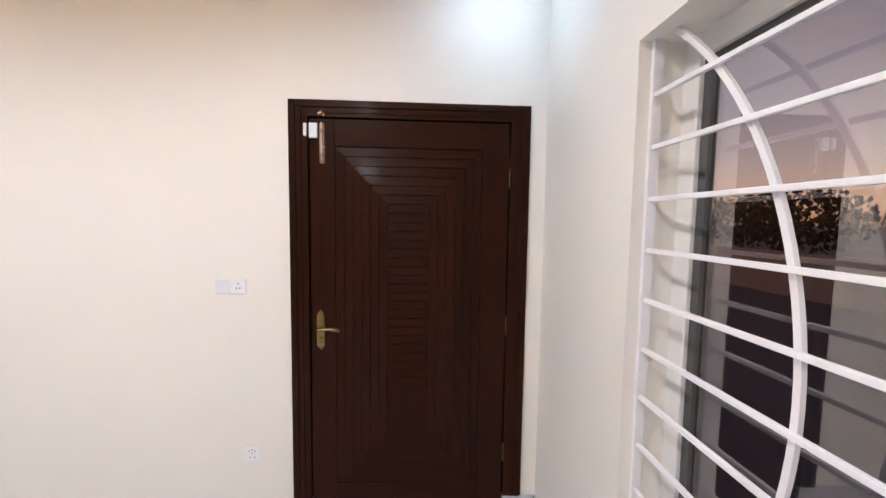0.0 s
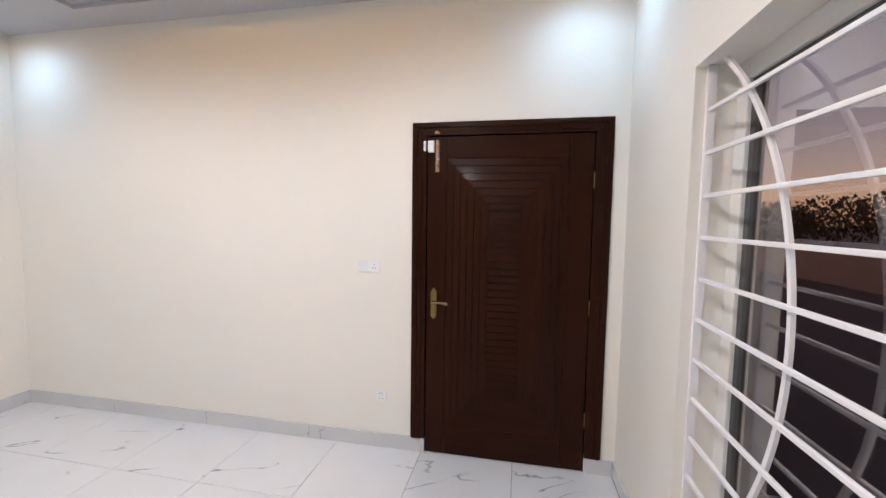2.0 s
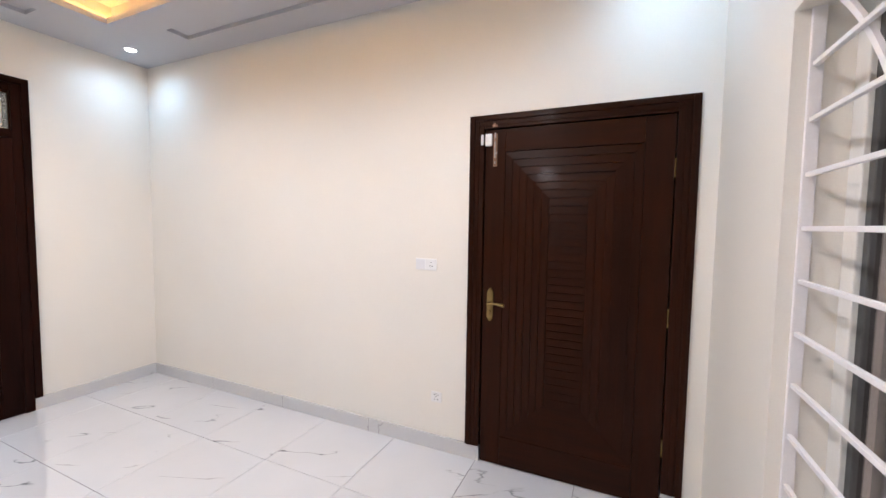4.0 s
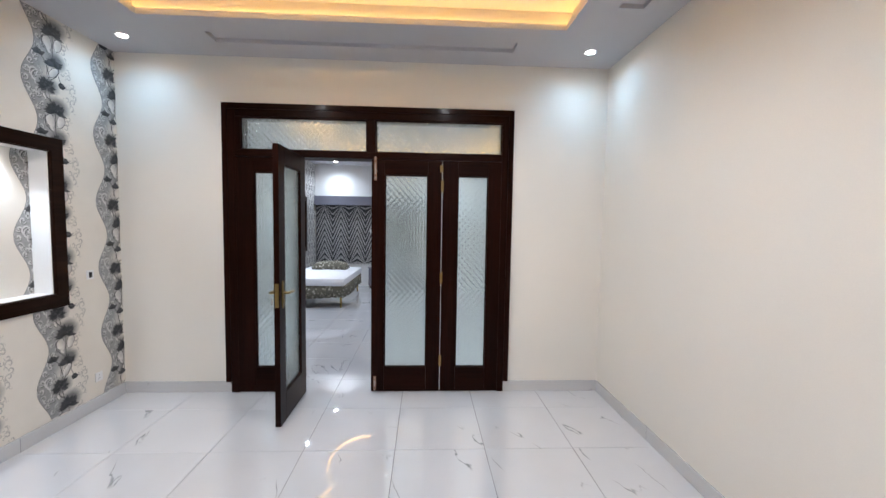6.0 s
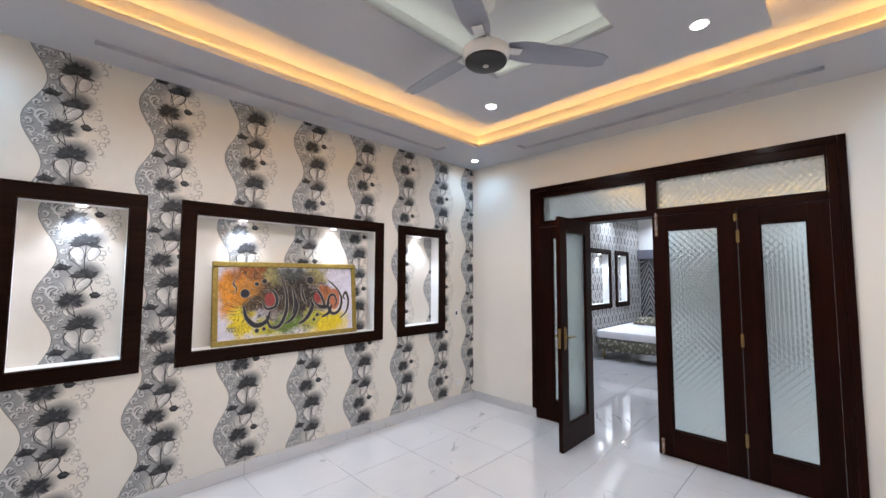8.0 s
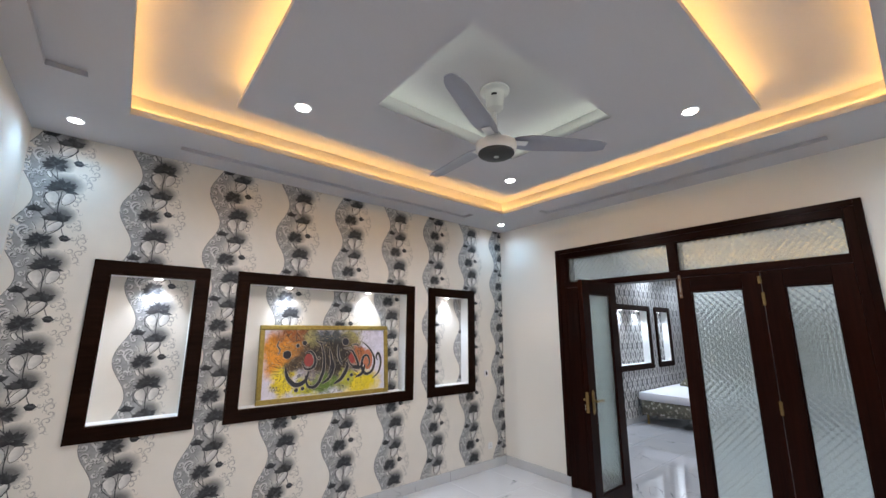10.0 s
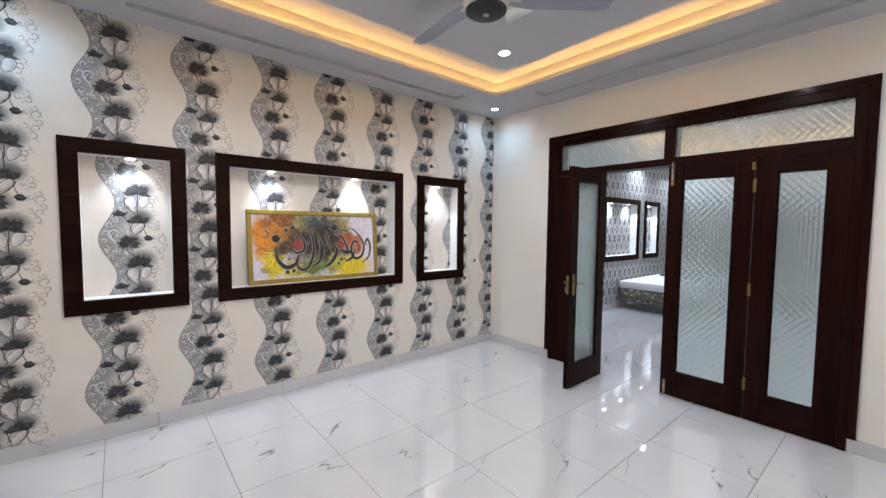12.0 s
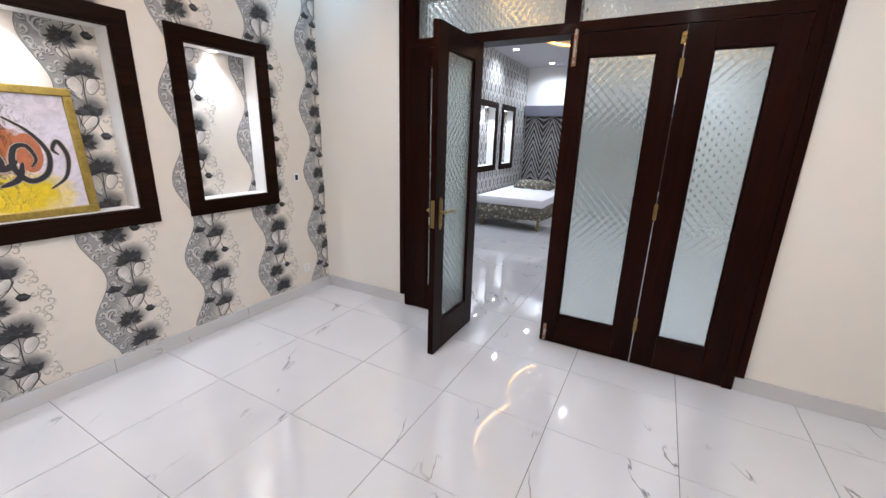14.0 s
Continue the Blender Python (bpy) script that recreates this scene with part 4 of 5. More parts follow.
for s, apex in ((1, 2.99), (-1, WIN_Y[0] + WIN_Y[1] - 2.99)):
    b1 = bmesh.new()
    R, zc = 1.142, 1.28
    rings = []
    for k in range(41):
        a = radians(-52 + 104 * k / 40)
        ends = []
        for dr, dx in ((-0.008, 0.0075), (0.008, 0.0075), (0.008, 0.0195), (-0.008, 0.0195)):
            y = apex + s * (R - (R + dr) * math.cos(a))
            ends.append((GX + dx, y, zc + (R + dr) * math.sin(a)))
        rings.append([b1.verts.new(p) for p in ends])
    for p, q in zip(rings, rings[1:]):
        for i in range(4):
            b1.faces.new((p[i], p[(i + 1) % 4], q[(i + 1) % 4], q[i]))
    b1.faces.new(rings[0])
    b1.faces.new(rings[-1][::-1])
    part("curved_bar", b1, GRILLE, grille)

# ---- outside, at dusk ----
PAVE = material("brown_grey_pavers", (0.085, 0.090, 0.095), 0.8, vary=0.35, scale=3.0, bump=0.4, fine=30)
LEAF = material("dark_green_leaves", (0.020, 0.028, 0.016), 0.8, vary=0.4, scale=3.0)
BARK = material("grey_brown_bark", (0.10, 0.08, 0.06), 0.9, vary=0.3)
RENDERED = material("grey_render", (0.24, 0.22, 0.21), 0.85, vary=0.1, scale=1.0)
b1 = bmesh.new()
box(b1, 4.97, 900, -700, 700, -0.6, -0.12)
solid("ground", b1, PAVE, "dim brown paved ground outside the window", "ground", "structure")
b1 = bmesh.new()
box(b1, 13.0, 13.2, -30, 60, -0.12, 0.95)
solid("boundary_wall", b1, RENDERED, "low grey rendered boundary wall outside", "wall", "structure")


def tree(x, y, h, r, seed):
    rng = random.Random(seed)
    th = thing("tree", (x, y, -0.12), "dark leafy tree, a silhouette against the dusk", "tree", "trees outside")
    b2 = bmesh.new()
    rod(b2, (x, y, -0.12), (x + 0.2, y, h * 0.5), 0.18, 0.12, 10)
    for k in range(5):
        a = rng.uniform(0, 6.28)
        rod(b2, (x + 0.2, y, h * 0.42), (x + r * 0.6 * math.cos(a), y + r * 0.6 * math.sin(a), h * rng.uniform(0.6, 0.85)), 0.09, 0.03, 7)
    part("trunk", b2, BARK, th)
    verts, faces = [], []
    for k in range(1300):
        a, q, d = rng.uniform(0, 6.28), rng.uniform(-1, 1), rng.uniform(0.3, 1) ** 0.5
        c = Vector((x + r * d * math.cos(a) * math.sqrt(1 - q * q) * rng.uniform(0.7, 1.1), y + r * d * math.sin(a) * math.sqrt(1 - q * q), h * 0.52 + h * 0.44 * d * q + 0.3 * math.sin(3 * a)))
        e = Euler((rng.uniform(0, 6), rng.uniform(0, 6), rng.uniform(0, 6))).to_matrix()
        s = rng.uniform(0.10, 0.24)
        i = len(verts)
        verts += [c + e @ Vector(p) for p in ((-s, 0, 0), (0, -s * 0.6, 0.03), (s, 0, 0), (0, s * 0.6, 0.03))]
        faces.append((i, i + 1, i + 2, i + 3))
    me = bpy.data.meshes.new("crown")
    me.from_pydata(verts, [], faces)
    me.materials.append(LEAF)
    ob = new("crown", me)
    ob.parent = th
    ob.matrix_parent_inverse = Matrix.Translation(-Vector(th.location))


for k, (tx, ty, h, r) in enumerate(((24, 22, 4.2, 3.2), (27, 29, 4.6, 3.4), (22, 34, 3.8, 2.8), (30, 40, 4.8, 3.6), (19, 47, 4.0, 3.0), (26, 14, 4.4, 3.2), (16, 58, 4.0, 3.2), (29, 52, 4.6, 3.6), (12, 66, 4.2, 3.2))):
    tree(tx, ty, h * 0.86, r, k)


# ---- fittings on the walls ----
def plate_switch(name, m, w, h, label, kinds):
    """A wall plate in the space u, v, w (out), placed by m, split into square modules."""
    th = thing(name, m.translation, label, "switch" if "switch" in name else "socket", "wall fittings")

    def put(bq):
        bmesh.ops.transform(bq, matrix=m, verts=bq.verts)
        return bq

    b1 = bmesh.new()
    box(b1, -w / 2, w / 2, -h / 2, h / 2, 0.0, 0.008, 0.003)
    part("plate", put(b1), PLASTIC, th)
    step = w / len(kinds)
    for k, what in enumerate(kinds):
        u = -w / 2 + step * (k + 0.5)
        if what == "blank":
            b1 = bmesh.new()
            box(b1, u - step * 0.44, u + step * 0.44, -h * 0.42, h * 0.42, 0.008, 0.0105, 0.001)
            part("rocker", put(b1), PLASTIC_GREY, th)
        elif what == "dark":
            b1 = bmesh.new()
            box(b1, u - step * 0.20, u + step * 0.20, -h * 0.30, h * 0.30, 0.008, 0.012, 0.001)
            part("rocker", put(b1), BLACK, th)
        else:
            holes = [(-0.009, -0.010), (0.009, -0.010), (0.0, 0.014)] if what == "three" else [(-0.012, -0.016), (0.012, -0.016), (-0.014, 0.016), (0.014, 0.016), (0.0, 0.004), (0.0, 0.024)]
            for i, (du, dv) in enumerate(holes):
                b1 = bmesh.new()
                rr = 0.0035
                rod(b1, (u + du, dv, 0.0078), (u + du, dv, 0.0086), rr, None, 10)
                part("pin_hole", put(b1), BLACK, th)
    return th


def on_north(x, z):
    return Matrix(((1, 0, 0, x), (0, 0, -1, ROOM_Y), (0, 1, 0, z), (0, 0, 0, 1)))


def on_south(x, z):
    return Matrix(((-1, 0, 0, x), (0, 0, 1, 0.001), (0, 1, 0, z), (0, 0, 0, 1)))


plate_switch("switch_plate", on_north(3.062, 1.271), 0.156, 0.078, "double white wall plate with blank and socket", ("blank", "three"))
plate_switch("wall_socket", on_north(3.152, 0.366), 0.078, 0.072, "single white multi pin wall socket near the floor", ("multi",))
plate_switch("switch_plate", on_south(0.342, 1.122), 0.066, 0.075, "small white switch plate with dark rocker", ("dark",))
plate_switch("wall_socket", on_south(0.295, 0.262), 0.072, 0.075, "small white wall socket on the wallpaper", ("three",))

# ---- ceiling fan ----
FC = (2.372, 2.140)
fan = thing("ceiling_fan", (*FC, UP), "white three blade ceiling fan with black hub cap", "fan")
b1 = bmesh.new()
lathe(b1, [(0.02, 0.0), (0.095, 0.0), (0.095, -0.012), (0.070, -0.020), (0.062, -0.03), (0.050, -0.13), (0.030, -0.15), (0.014, -0.155)], (*FC, UP - 0.0005), 40)
part("canopy", b1, FAN_WHITE, fan, smooth=True)
b1 = bmesh.new()
rod(b1, (*FC, UP - 0.15), (*FC, 2.86), 0.012, None, 18)
part("downrod", b1, FAN_WHITE, fan, smooth=True)
b1 = bmesh.new()
lathe(b1, [(0.014, 0.10), (0.030, 0.095), (0.036, 0.06), (0.05, 0.042), (0.100, 0.036), (0.125, 0.022), (0.128, 0.0), (0.122, -0.022), (0.117, -0.034), (0.112, -0.037)], (*FC, 2.780), 48)
part("motor_housing", b1, FAN_WHITE, fan, smooth=True)
b1 = bmesh.new()
lathe(b1, [(0.112, 0.0), (0.111, -0.010), (0.098, -0.019), (0.03, -0.025), (0.012, -0.026)], (*FC, 2.7435), 44)
part("hub_cap", b1, BLACK, fan, "gloss black hub cap", True)
b1 = bmesh.new()
lathe(b1, [(0.016, 0.0), (0.016, -0.003), (0.006, -0.004)], (*FC, 2.7175), 20)
part("badge", b1, STEEL, fan, smooth=True)
b1 = bmesh.new()
for du in (-0.018, 0.004):
    a = radians(44) + du * 12
    p = Vector((FC[0] + 0.0625 * math.cos(a), FC[1] + 0.0625 * math.sin(a), UP - 0.06))
    t = Vector((-math.sin(a), math.cos(a), 0)) * 0.009
    n2 = Vector((math.cos(a), math.sin(a), 0)) * 0.001
    vs = [b1.verts.new(p + n2 * 1 + q) for q in (-t - Vector((0, 0, 0.008)), t - Vector((0, 0, 0.008)), t + Vector((0, 0, 0.008)), -t + Vector((0, 0, 0.008)))]
    b1.faces.new(vs)
part("label", b1, BLACK, fan, "dark printed maker's mark")
for k in range(3):
    ang = radians(26 + 120 * k)
    turn = Matrix.Translation((*FC, 2.822)) @ Matrix.Rotation(ang, 4, "Z")
    b1 = bmesh.new()
    rows = []
    for i in range(15):
        s = i / 14
        r = 0.115 + 0.600 * s
        w = 0.050 + 0.030 * math.sin(min(1, s * 4.0) * math_pi / 2) - 0.024 * s
        if i == 14:
            w *= 0.55
        elif i == 13:
            w *= 0.88
        tw = radians(13 - 5 * s)
        row = []
        for c in (-1, -0.5, 0, 0.5, 1):
            y = c * w
            z = -math.sin(tw) * y + 0.010 * (1 - c * c) 
            row.append((r, y * math.cos(tw), z))
        rows.append(row)
    top = [[b1.verts.new(Vector(p)) for p in row] for row in rows]
    low = [[b1.verts.new(Vector(p) - Vector((0, 0, 0.004))) for p in row] for row in rows]
    for i in range(14):
        for j in range(4):
            b1.faces.new((top[i][j], top[i + 1][j], top[i + 1][j + 1], top[i][j + 1]))
            b1.faces.new((low[i][j + 1], low[i + 1][j + 1], low[i + 1][j], low[i][j]))
        for j in (0, 4):
            b1.faces.new((top[i][j], low[i][j], low[i + 1][j], top[i + 1][j]))
    for i in (0, 14):
        for j in range(4):
            b1.faces.new((top[i][j], top[i][j + 1], low[i][j + 1], low[i][j]))
    bmesh.ops.transform(b1, matrix=turn, verts=b1.verts)
    blade = part("blade", b1, FAN_BLADE, fan, "pale grey blade", True)
    b2 = bmesh.new()
    box(b2, 0.10, 0.20, -0.028, 0.028, -0.008, -0.0045, 0.001)
    for u in (0.16, 0.19):
        rod(b2, (u, 0.012, -0.011), (u, 0.012, -0.008), 0.004, None, 8)
    bmesh.ops.transform(b2, matrix=turn, verts=b2.verts)
    part("blade_arm", b2, FAN_WHITE, blade)

# ---- picture in the middle niche ----
PW, PH = 1.300, 0.676
LEAN_A = math.atan2(0.060, 0.672)
PM = Matrix.Translation((3.076, -0.040, NICHE_Z[0] + 0.001)) @ Matrix.Rotation(math_pi, 4, "Z") @ Matrix.Rotation(-LEAN_A, 4, "X")
picture = thing("picture", PM.translation, "abstract colourful calligraphy painting in a gold frame", "painting")


def pic_part(name, bq, mat, label="", parent=None):
    ob = new(name, mesh_of(bq, name, mat))
    ob.parent = picture
    ob.matrix_parent_inverse = Matrix.Translation(-Vector(picture.location))
    ob.matrix_basis = PM
    if label:
        tagged(ob, label)
    return ob


FW = 0.042
for a, c, e, f in ((0, PW, 0, FW), (0, PW, PH - FW, PH), (0, FW, FW + 0.0003, PH - FW - 0.0003), (PW - FW, PW, FW + 0.0003, PH - FW - 0.0003)):
    b1 = bmesh.new()
    box(b1, a, c, -0.028, 0.0, e, f, 0.006)
    pic_part("frame_side", b1, GOLD, "antique gold moulding")
b1 = bmesh.new()
box(b1, FW - 0.005, PW - FW + 0.005, -0.012, -0.004, FW - 0.005, PH - FW + 0.005)
pic_part("canvas", b1, PAINTING, "canvas with loose washes of colour")
IW, IH = PW - 2 * FW, PH - 2 * FW


def smooth_path(pts, n=10):
    """A smooth line through the points (Catmull-Rom)."""
    out = []
    q = [pts[0], *pts, pts[-1]]
    for i in range(1, len(q) - 2):
        p0, p1, p2, p3 = (np.array(q[i + k], float) for k in (-1, 0, 1, 2))
        for s in np.linspace(0, 1, n, endpoint=False):
            out.append(0.5 * ((2 * p1) + (-p0 + p2) * s + (2 * p0 - 5 * p1 + 4 * p2 - p3) * s * s + (-p0 + 3 * p1 - 3 * p2 + p3) * s ** 3))
    out.append(np.array(pts[-1], float))
    return out


def brush(bq, pts, width, layer, taper=True):
    line = smooth_path(pts)
    left, right = [], []
    for i, p in enumerate(line):
        d = line[min(i + 1, len(line) - 1)] - line[max(i - 1, 0)]
        d = d / (np.linalg.norm(d) + 1e-9)
        s = i / (len(line) - 1)
        w = width * ((0.25 + 0.75 * math.sin(math_pi * min(1, max(0.0, s * 0.94 + 0.03)))) if taper else 1)
        nn = np.array([-d[1], d[0]]) * w
        left.append(bq.verts.new((FW + p[0] + nn[0], -0.0125 - layer, FW + p[1] + nn[1])))
        right.append(bq.verts.new((FW + p[0] - nn[0], -0.0125 - layer, FW + p[1] - nn[1])))
    for i in range(len(line) - 1):
        bq.faces.new((left[i], left[i + 1], right[i + 1], right[i]))


def disc(bq, u, v, r, layer, ry=None):
    vs = [bq.verts.new((FW + u + r * math.cos(a), -0.0125 - layer, FW + v + (ry or r) * math.sin(a))) for a in np.linspace(0, 2 * math_pi, 26, endpoint=False)]
    bq.faces.new(vs)


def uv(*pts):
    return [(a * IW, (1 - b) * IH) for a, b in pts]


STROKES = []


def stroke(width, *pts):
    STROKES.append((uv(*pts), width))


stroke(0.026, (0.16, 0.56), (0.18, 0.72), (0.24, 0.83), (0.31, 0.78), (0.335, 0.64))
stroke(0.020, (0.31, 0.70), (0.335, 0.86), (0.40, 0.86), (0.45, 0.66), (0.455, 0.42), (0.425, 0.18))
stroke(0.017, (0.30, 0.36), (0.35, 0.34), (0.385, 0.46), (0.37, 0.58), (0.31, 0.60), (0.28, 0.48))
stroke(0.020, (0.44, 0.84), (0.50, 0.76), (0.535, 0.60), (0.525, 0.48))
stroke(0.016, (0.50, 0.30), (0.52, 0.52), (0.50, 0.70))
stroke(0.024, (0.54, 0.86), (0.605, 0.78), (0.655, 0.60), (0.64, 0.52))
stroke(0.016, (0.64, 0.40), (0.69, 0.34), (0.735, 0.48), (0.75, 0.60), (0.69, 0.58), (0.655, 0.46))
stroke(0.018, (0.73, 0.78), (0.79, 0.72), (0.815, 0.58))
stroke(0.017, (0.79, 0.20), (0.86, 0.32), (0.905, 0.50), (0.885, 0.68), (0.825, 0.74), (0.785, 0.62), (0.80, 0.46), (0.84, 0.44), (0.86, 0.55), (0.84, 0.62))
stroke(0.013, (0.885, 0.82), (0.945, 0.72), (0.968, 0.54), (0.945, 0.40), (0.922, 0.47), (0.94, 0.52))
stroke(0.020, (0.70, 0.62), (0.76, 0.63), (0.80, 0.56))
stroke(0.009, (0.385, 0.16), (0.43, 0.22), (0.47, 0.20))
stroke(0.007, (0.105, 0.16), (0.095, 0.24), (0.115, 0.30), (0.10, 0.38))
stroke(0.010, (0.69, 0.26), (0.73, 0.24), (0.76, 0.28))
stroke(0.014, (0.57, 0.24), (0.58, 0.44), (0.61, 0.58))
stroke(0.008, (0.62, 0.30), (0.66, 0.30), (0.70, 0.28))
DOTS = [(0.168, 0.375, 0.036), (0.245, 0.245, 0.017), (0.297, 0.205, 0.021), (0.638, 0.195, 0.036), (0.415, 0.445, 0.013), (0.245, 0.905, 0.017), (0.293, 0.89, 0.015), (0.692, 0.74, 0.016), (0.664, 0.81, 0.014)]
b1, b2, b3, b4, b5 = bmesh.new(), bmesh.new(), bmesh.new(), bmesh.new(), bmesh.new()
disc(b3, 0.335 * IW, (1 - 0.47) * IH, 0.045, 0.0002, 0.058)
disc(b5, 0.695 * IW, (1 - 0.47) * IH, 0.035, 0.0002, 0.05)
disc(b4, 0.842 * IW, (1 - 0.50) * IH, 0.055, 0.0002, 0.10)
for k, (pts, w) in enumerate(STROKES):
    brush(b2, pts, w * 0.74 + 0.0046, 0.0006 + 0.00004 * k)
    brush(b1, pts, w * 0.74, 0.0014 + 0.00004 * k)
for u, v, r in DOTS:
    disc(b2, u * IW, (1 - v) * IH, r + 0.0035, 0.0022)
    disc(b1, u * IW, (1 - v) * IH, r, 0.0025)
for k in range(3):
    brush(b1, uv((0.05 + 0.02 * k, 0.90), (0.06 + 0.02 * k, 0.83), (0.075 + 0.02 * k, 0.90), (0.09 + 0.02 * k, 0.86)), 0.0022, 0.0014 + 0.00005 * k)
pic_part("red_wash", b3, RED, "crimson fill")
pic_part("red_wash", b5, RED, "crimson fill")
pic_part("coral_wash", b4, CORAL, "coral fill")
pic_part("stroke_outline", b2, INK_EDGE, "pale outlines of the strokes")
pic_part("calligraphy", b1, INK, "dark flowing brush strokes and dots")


# ---- wallpaper print ----
INKS = dict(dark=(0.009, 0.009, 0.011), mid=(0.036, 0.036, 0.040), soft=(0.105, 0.105, 0.108), band=(0.33, 0.327, 0.325), line=(0.075, 0.075, 0.075), white=(0.76, 0.73, 0.69), pale=(0.27, 0.26, 0.25), light=(0.62, 0.61, 0.60))
VP, HP, X_FIRST = 0.548, 0.5585, 4.718


def blend(a, b, s):
    return tuple(p + (q - p) * s for p, q in zip(a, b))


def motif():
    """One repeat of the flower strip: polygons of (u, z) with a tint for each corner and a layer, z from the middle of a bulge."""
    rng = random.Random(7)
    polys = []
    count = [0]

    def edge(z):
        return 0.050 - 0.050 * math.cos(2 * math_pi * z / VP)

    def ground_tint(u, z):
        d = u - edge(z)
        return INKS["band"] if d < 0.09 else blend(INKS["band"], PAPER, min(1.0, (d - 0.09) / 0.11))

    def poly(pts, tints, layer):
        polys.append((pts, tints, layer))

    def line(pts, w, tint, layer, n=8, to=None):
        p = smooth_path(pts, n)
        for i in range(len(p) - 1):
            d = p[i + 1] - p[i]
            d = d / (np.linalg.norm(d) + 1e-9)
            s0, s1 = (0.35 + 0.65 * math.sin(math_pi * min(1, (j + 0.3) / len(p))) for j in (i, i + 1))
            nn = np.array([-d[1], d[0]])
            t0, t1 = (blend(tint, to, j / len(p)) if to else tint for j in (i, i + 1))
            poly([tuple(p[i] + nn * w * s0), tuple(p[i + 1] + nn * w * s1), tuple(p[i + 1] - nn * w * s1), tuple(p[i] - nn * w * s0)], [t0, t1, t1, t0], layer)

    def spiral(u, z, r, turns, flip, w, tint, layer, start=0.0):
        pts = [(u + flip * r * (1 - k / 14) * math.cos(start + turns * 2 * math_pi * k / 14), z + r * (1 - k / 14) * math.sin(start + turns * 2 * math_pi * k / 14)) for k in range(13)]
        count[0] += 1
        line(pts, w, tint, layer + 0.02 * (count[0] % 40), 3)

    # grey band along the wavy edge, fading to paper
    rows = 32
    for i in range(rows):
        za, zb = -VP / 2 + VP * i / rows, -VP / 2 + VP * (i + 1) / rows
        stops = (0.0, 0.003, 0.0035, 0.05, 0.09, 0.12, 0.15, 0.175, 0.20)
        for n, (u0, u1) in enumerate(zip(stops, stops[1:])):
            a, c = edge(za), edge(zb)
            t0, t1, t2, t3 = [INKS["line"]] * 4 if n == 0 else (ground_tint(a + u0, za), ground_tint(a + u1, za), ground_tint(c + u1, zb), ground_tint(c + u0, zb))
            poly([(a + u0, za), (a + u1, za), (c + u1, zb), (c + u0, zb)], [t0, t1, t2, t3], 0)

    def scroll(u, z, r, f, turns=1.4):
        """A pale scroll on the band with a dark shade under it."""
        a = rng.uniform(0, 6.28)
        spiral(u + 0.004, z - 0.006, r, turns, f, 0.0080, blend(INKS["band"], INKS["line"], 0.45), 1, a)
        spiral(u, z, r, turns, f, 0.0060, INKS["light"], 2, a)
        spiral(u + 0.002, z - 0.003, r * 1.12, 0.7, f, 0.0017, INKS["line"], 3, a)

    for k in range(3):
        scroll(0.095 + 0.012 * k, 0.045 - 0.030 * k, 0.058 - 0.013 * k, 1 if k % 2 else -1, 1.7 - 0.2 * k)
    for k in range(9):
        z = -0.245 + 0.060 * k
        scroll(edge(z) + 0.030, z, rng.uniform(0.020, 0.028), rng.choice((-1, 1)))
        if abs(z) > 0.09:
            scroll(edge(z) + 0.070, z + 0.028, rng.uniform(0.016, 0.022), rng.choice((-1, 1)))
    for k in range(4):
        scroll(0.055 + 0.030 * k, -0.085 - 0.020 * (k % 2) + 0.010 * k, 0.020, 1 if k % 2 else -1)

    def curl(u, z, r, f):
        """An open grey curl on the paper, with a thin echo and a small hook."""
        a = rng.uniform(0, 6.28)
        spiral(u, z, r, 1.25, f, 0.0036, blend(INKS["pale"], PAPER, 0.30), 2, a)
        spiral(u + 0.004, z + 0.003, r * 1.25, 0.6, f, 0.0022, blend(INKS["pale"], PAPER, 0.60), 2, a + 0.5)
        spiral(u + f * r * 0.9, z - r * 0.8, r * 0.55, 1.0, -f, 0.0020, blend(INKS["pale"], PAPER, 0.45), 2, a)

    # grey curls out on the paper, reaching furthest beside the bud
    for k in range(13):
        z = -0.258 + 0.043 * k
        out = 0.315 + 0.075 * (0.5 + 0.5 * math.cos(2 * math_pi * (z + 0.03) / VP))
        curl(out + rng.uniform(-0.012, 0.012), z, rng.uniform(0.022, 0.033), 1 if k % 2 else -1)
        if k % 2 == 0:
            curl(out - 0.050, z + 0.015, rng.uniform(0.018, 0.026), -1 if k % 4 else 1)

    cup, burst, fan_out = (0.238, 0.160), (0.176, -0.020), (0.238, -0.172)
    # soft shade round the heads
    for n, (u, z, r) in enumerate(((cup[0] + 0.02, cup[1] + 0.012, 0.066), (burst[0] + 0.016, burst[1], 0.070), (fan_out[0] + 0.016, fan_out[1] + 0.014, 0.080))):
        rings = (0.0, 0.60, 0.95, 1.35)
        shade = (0.98, 0.88, 0.50, 0.0)
        for k in range(18):
            a, c = 2 * math_pi * k / 18, 2 * math_pi * (k + 1) / 18
            for q in range(3):
                pts, tt = [], []
                for ang, s, amount in ((a, rings[q], shade[q]), (a, rings[q + 1], shade[q + 1]), (c, rings[q + 1], shade[q + 1]), (c, rings[q], shade[q])):
                    p = (u + s * r * math.cos(ang), z + s * r * 0.85 * math.sin(ang))
                    pts.append(p)
                    tt.append(blend(ground_tint(*p), INKS["soft"], amount))
                if q == 0:
                    pts, tt = pts[1:], tt[1:]
                poly(pts, tt, 4 + 0.3 * n)

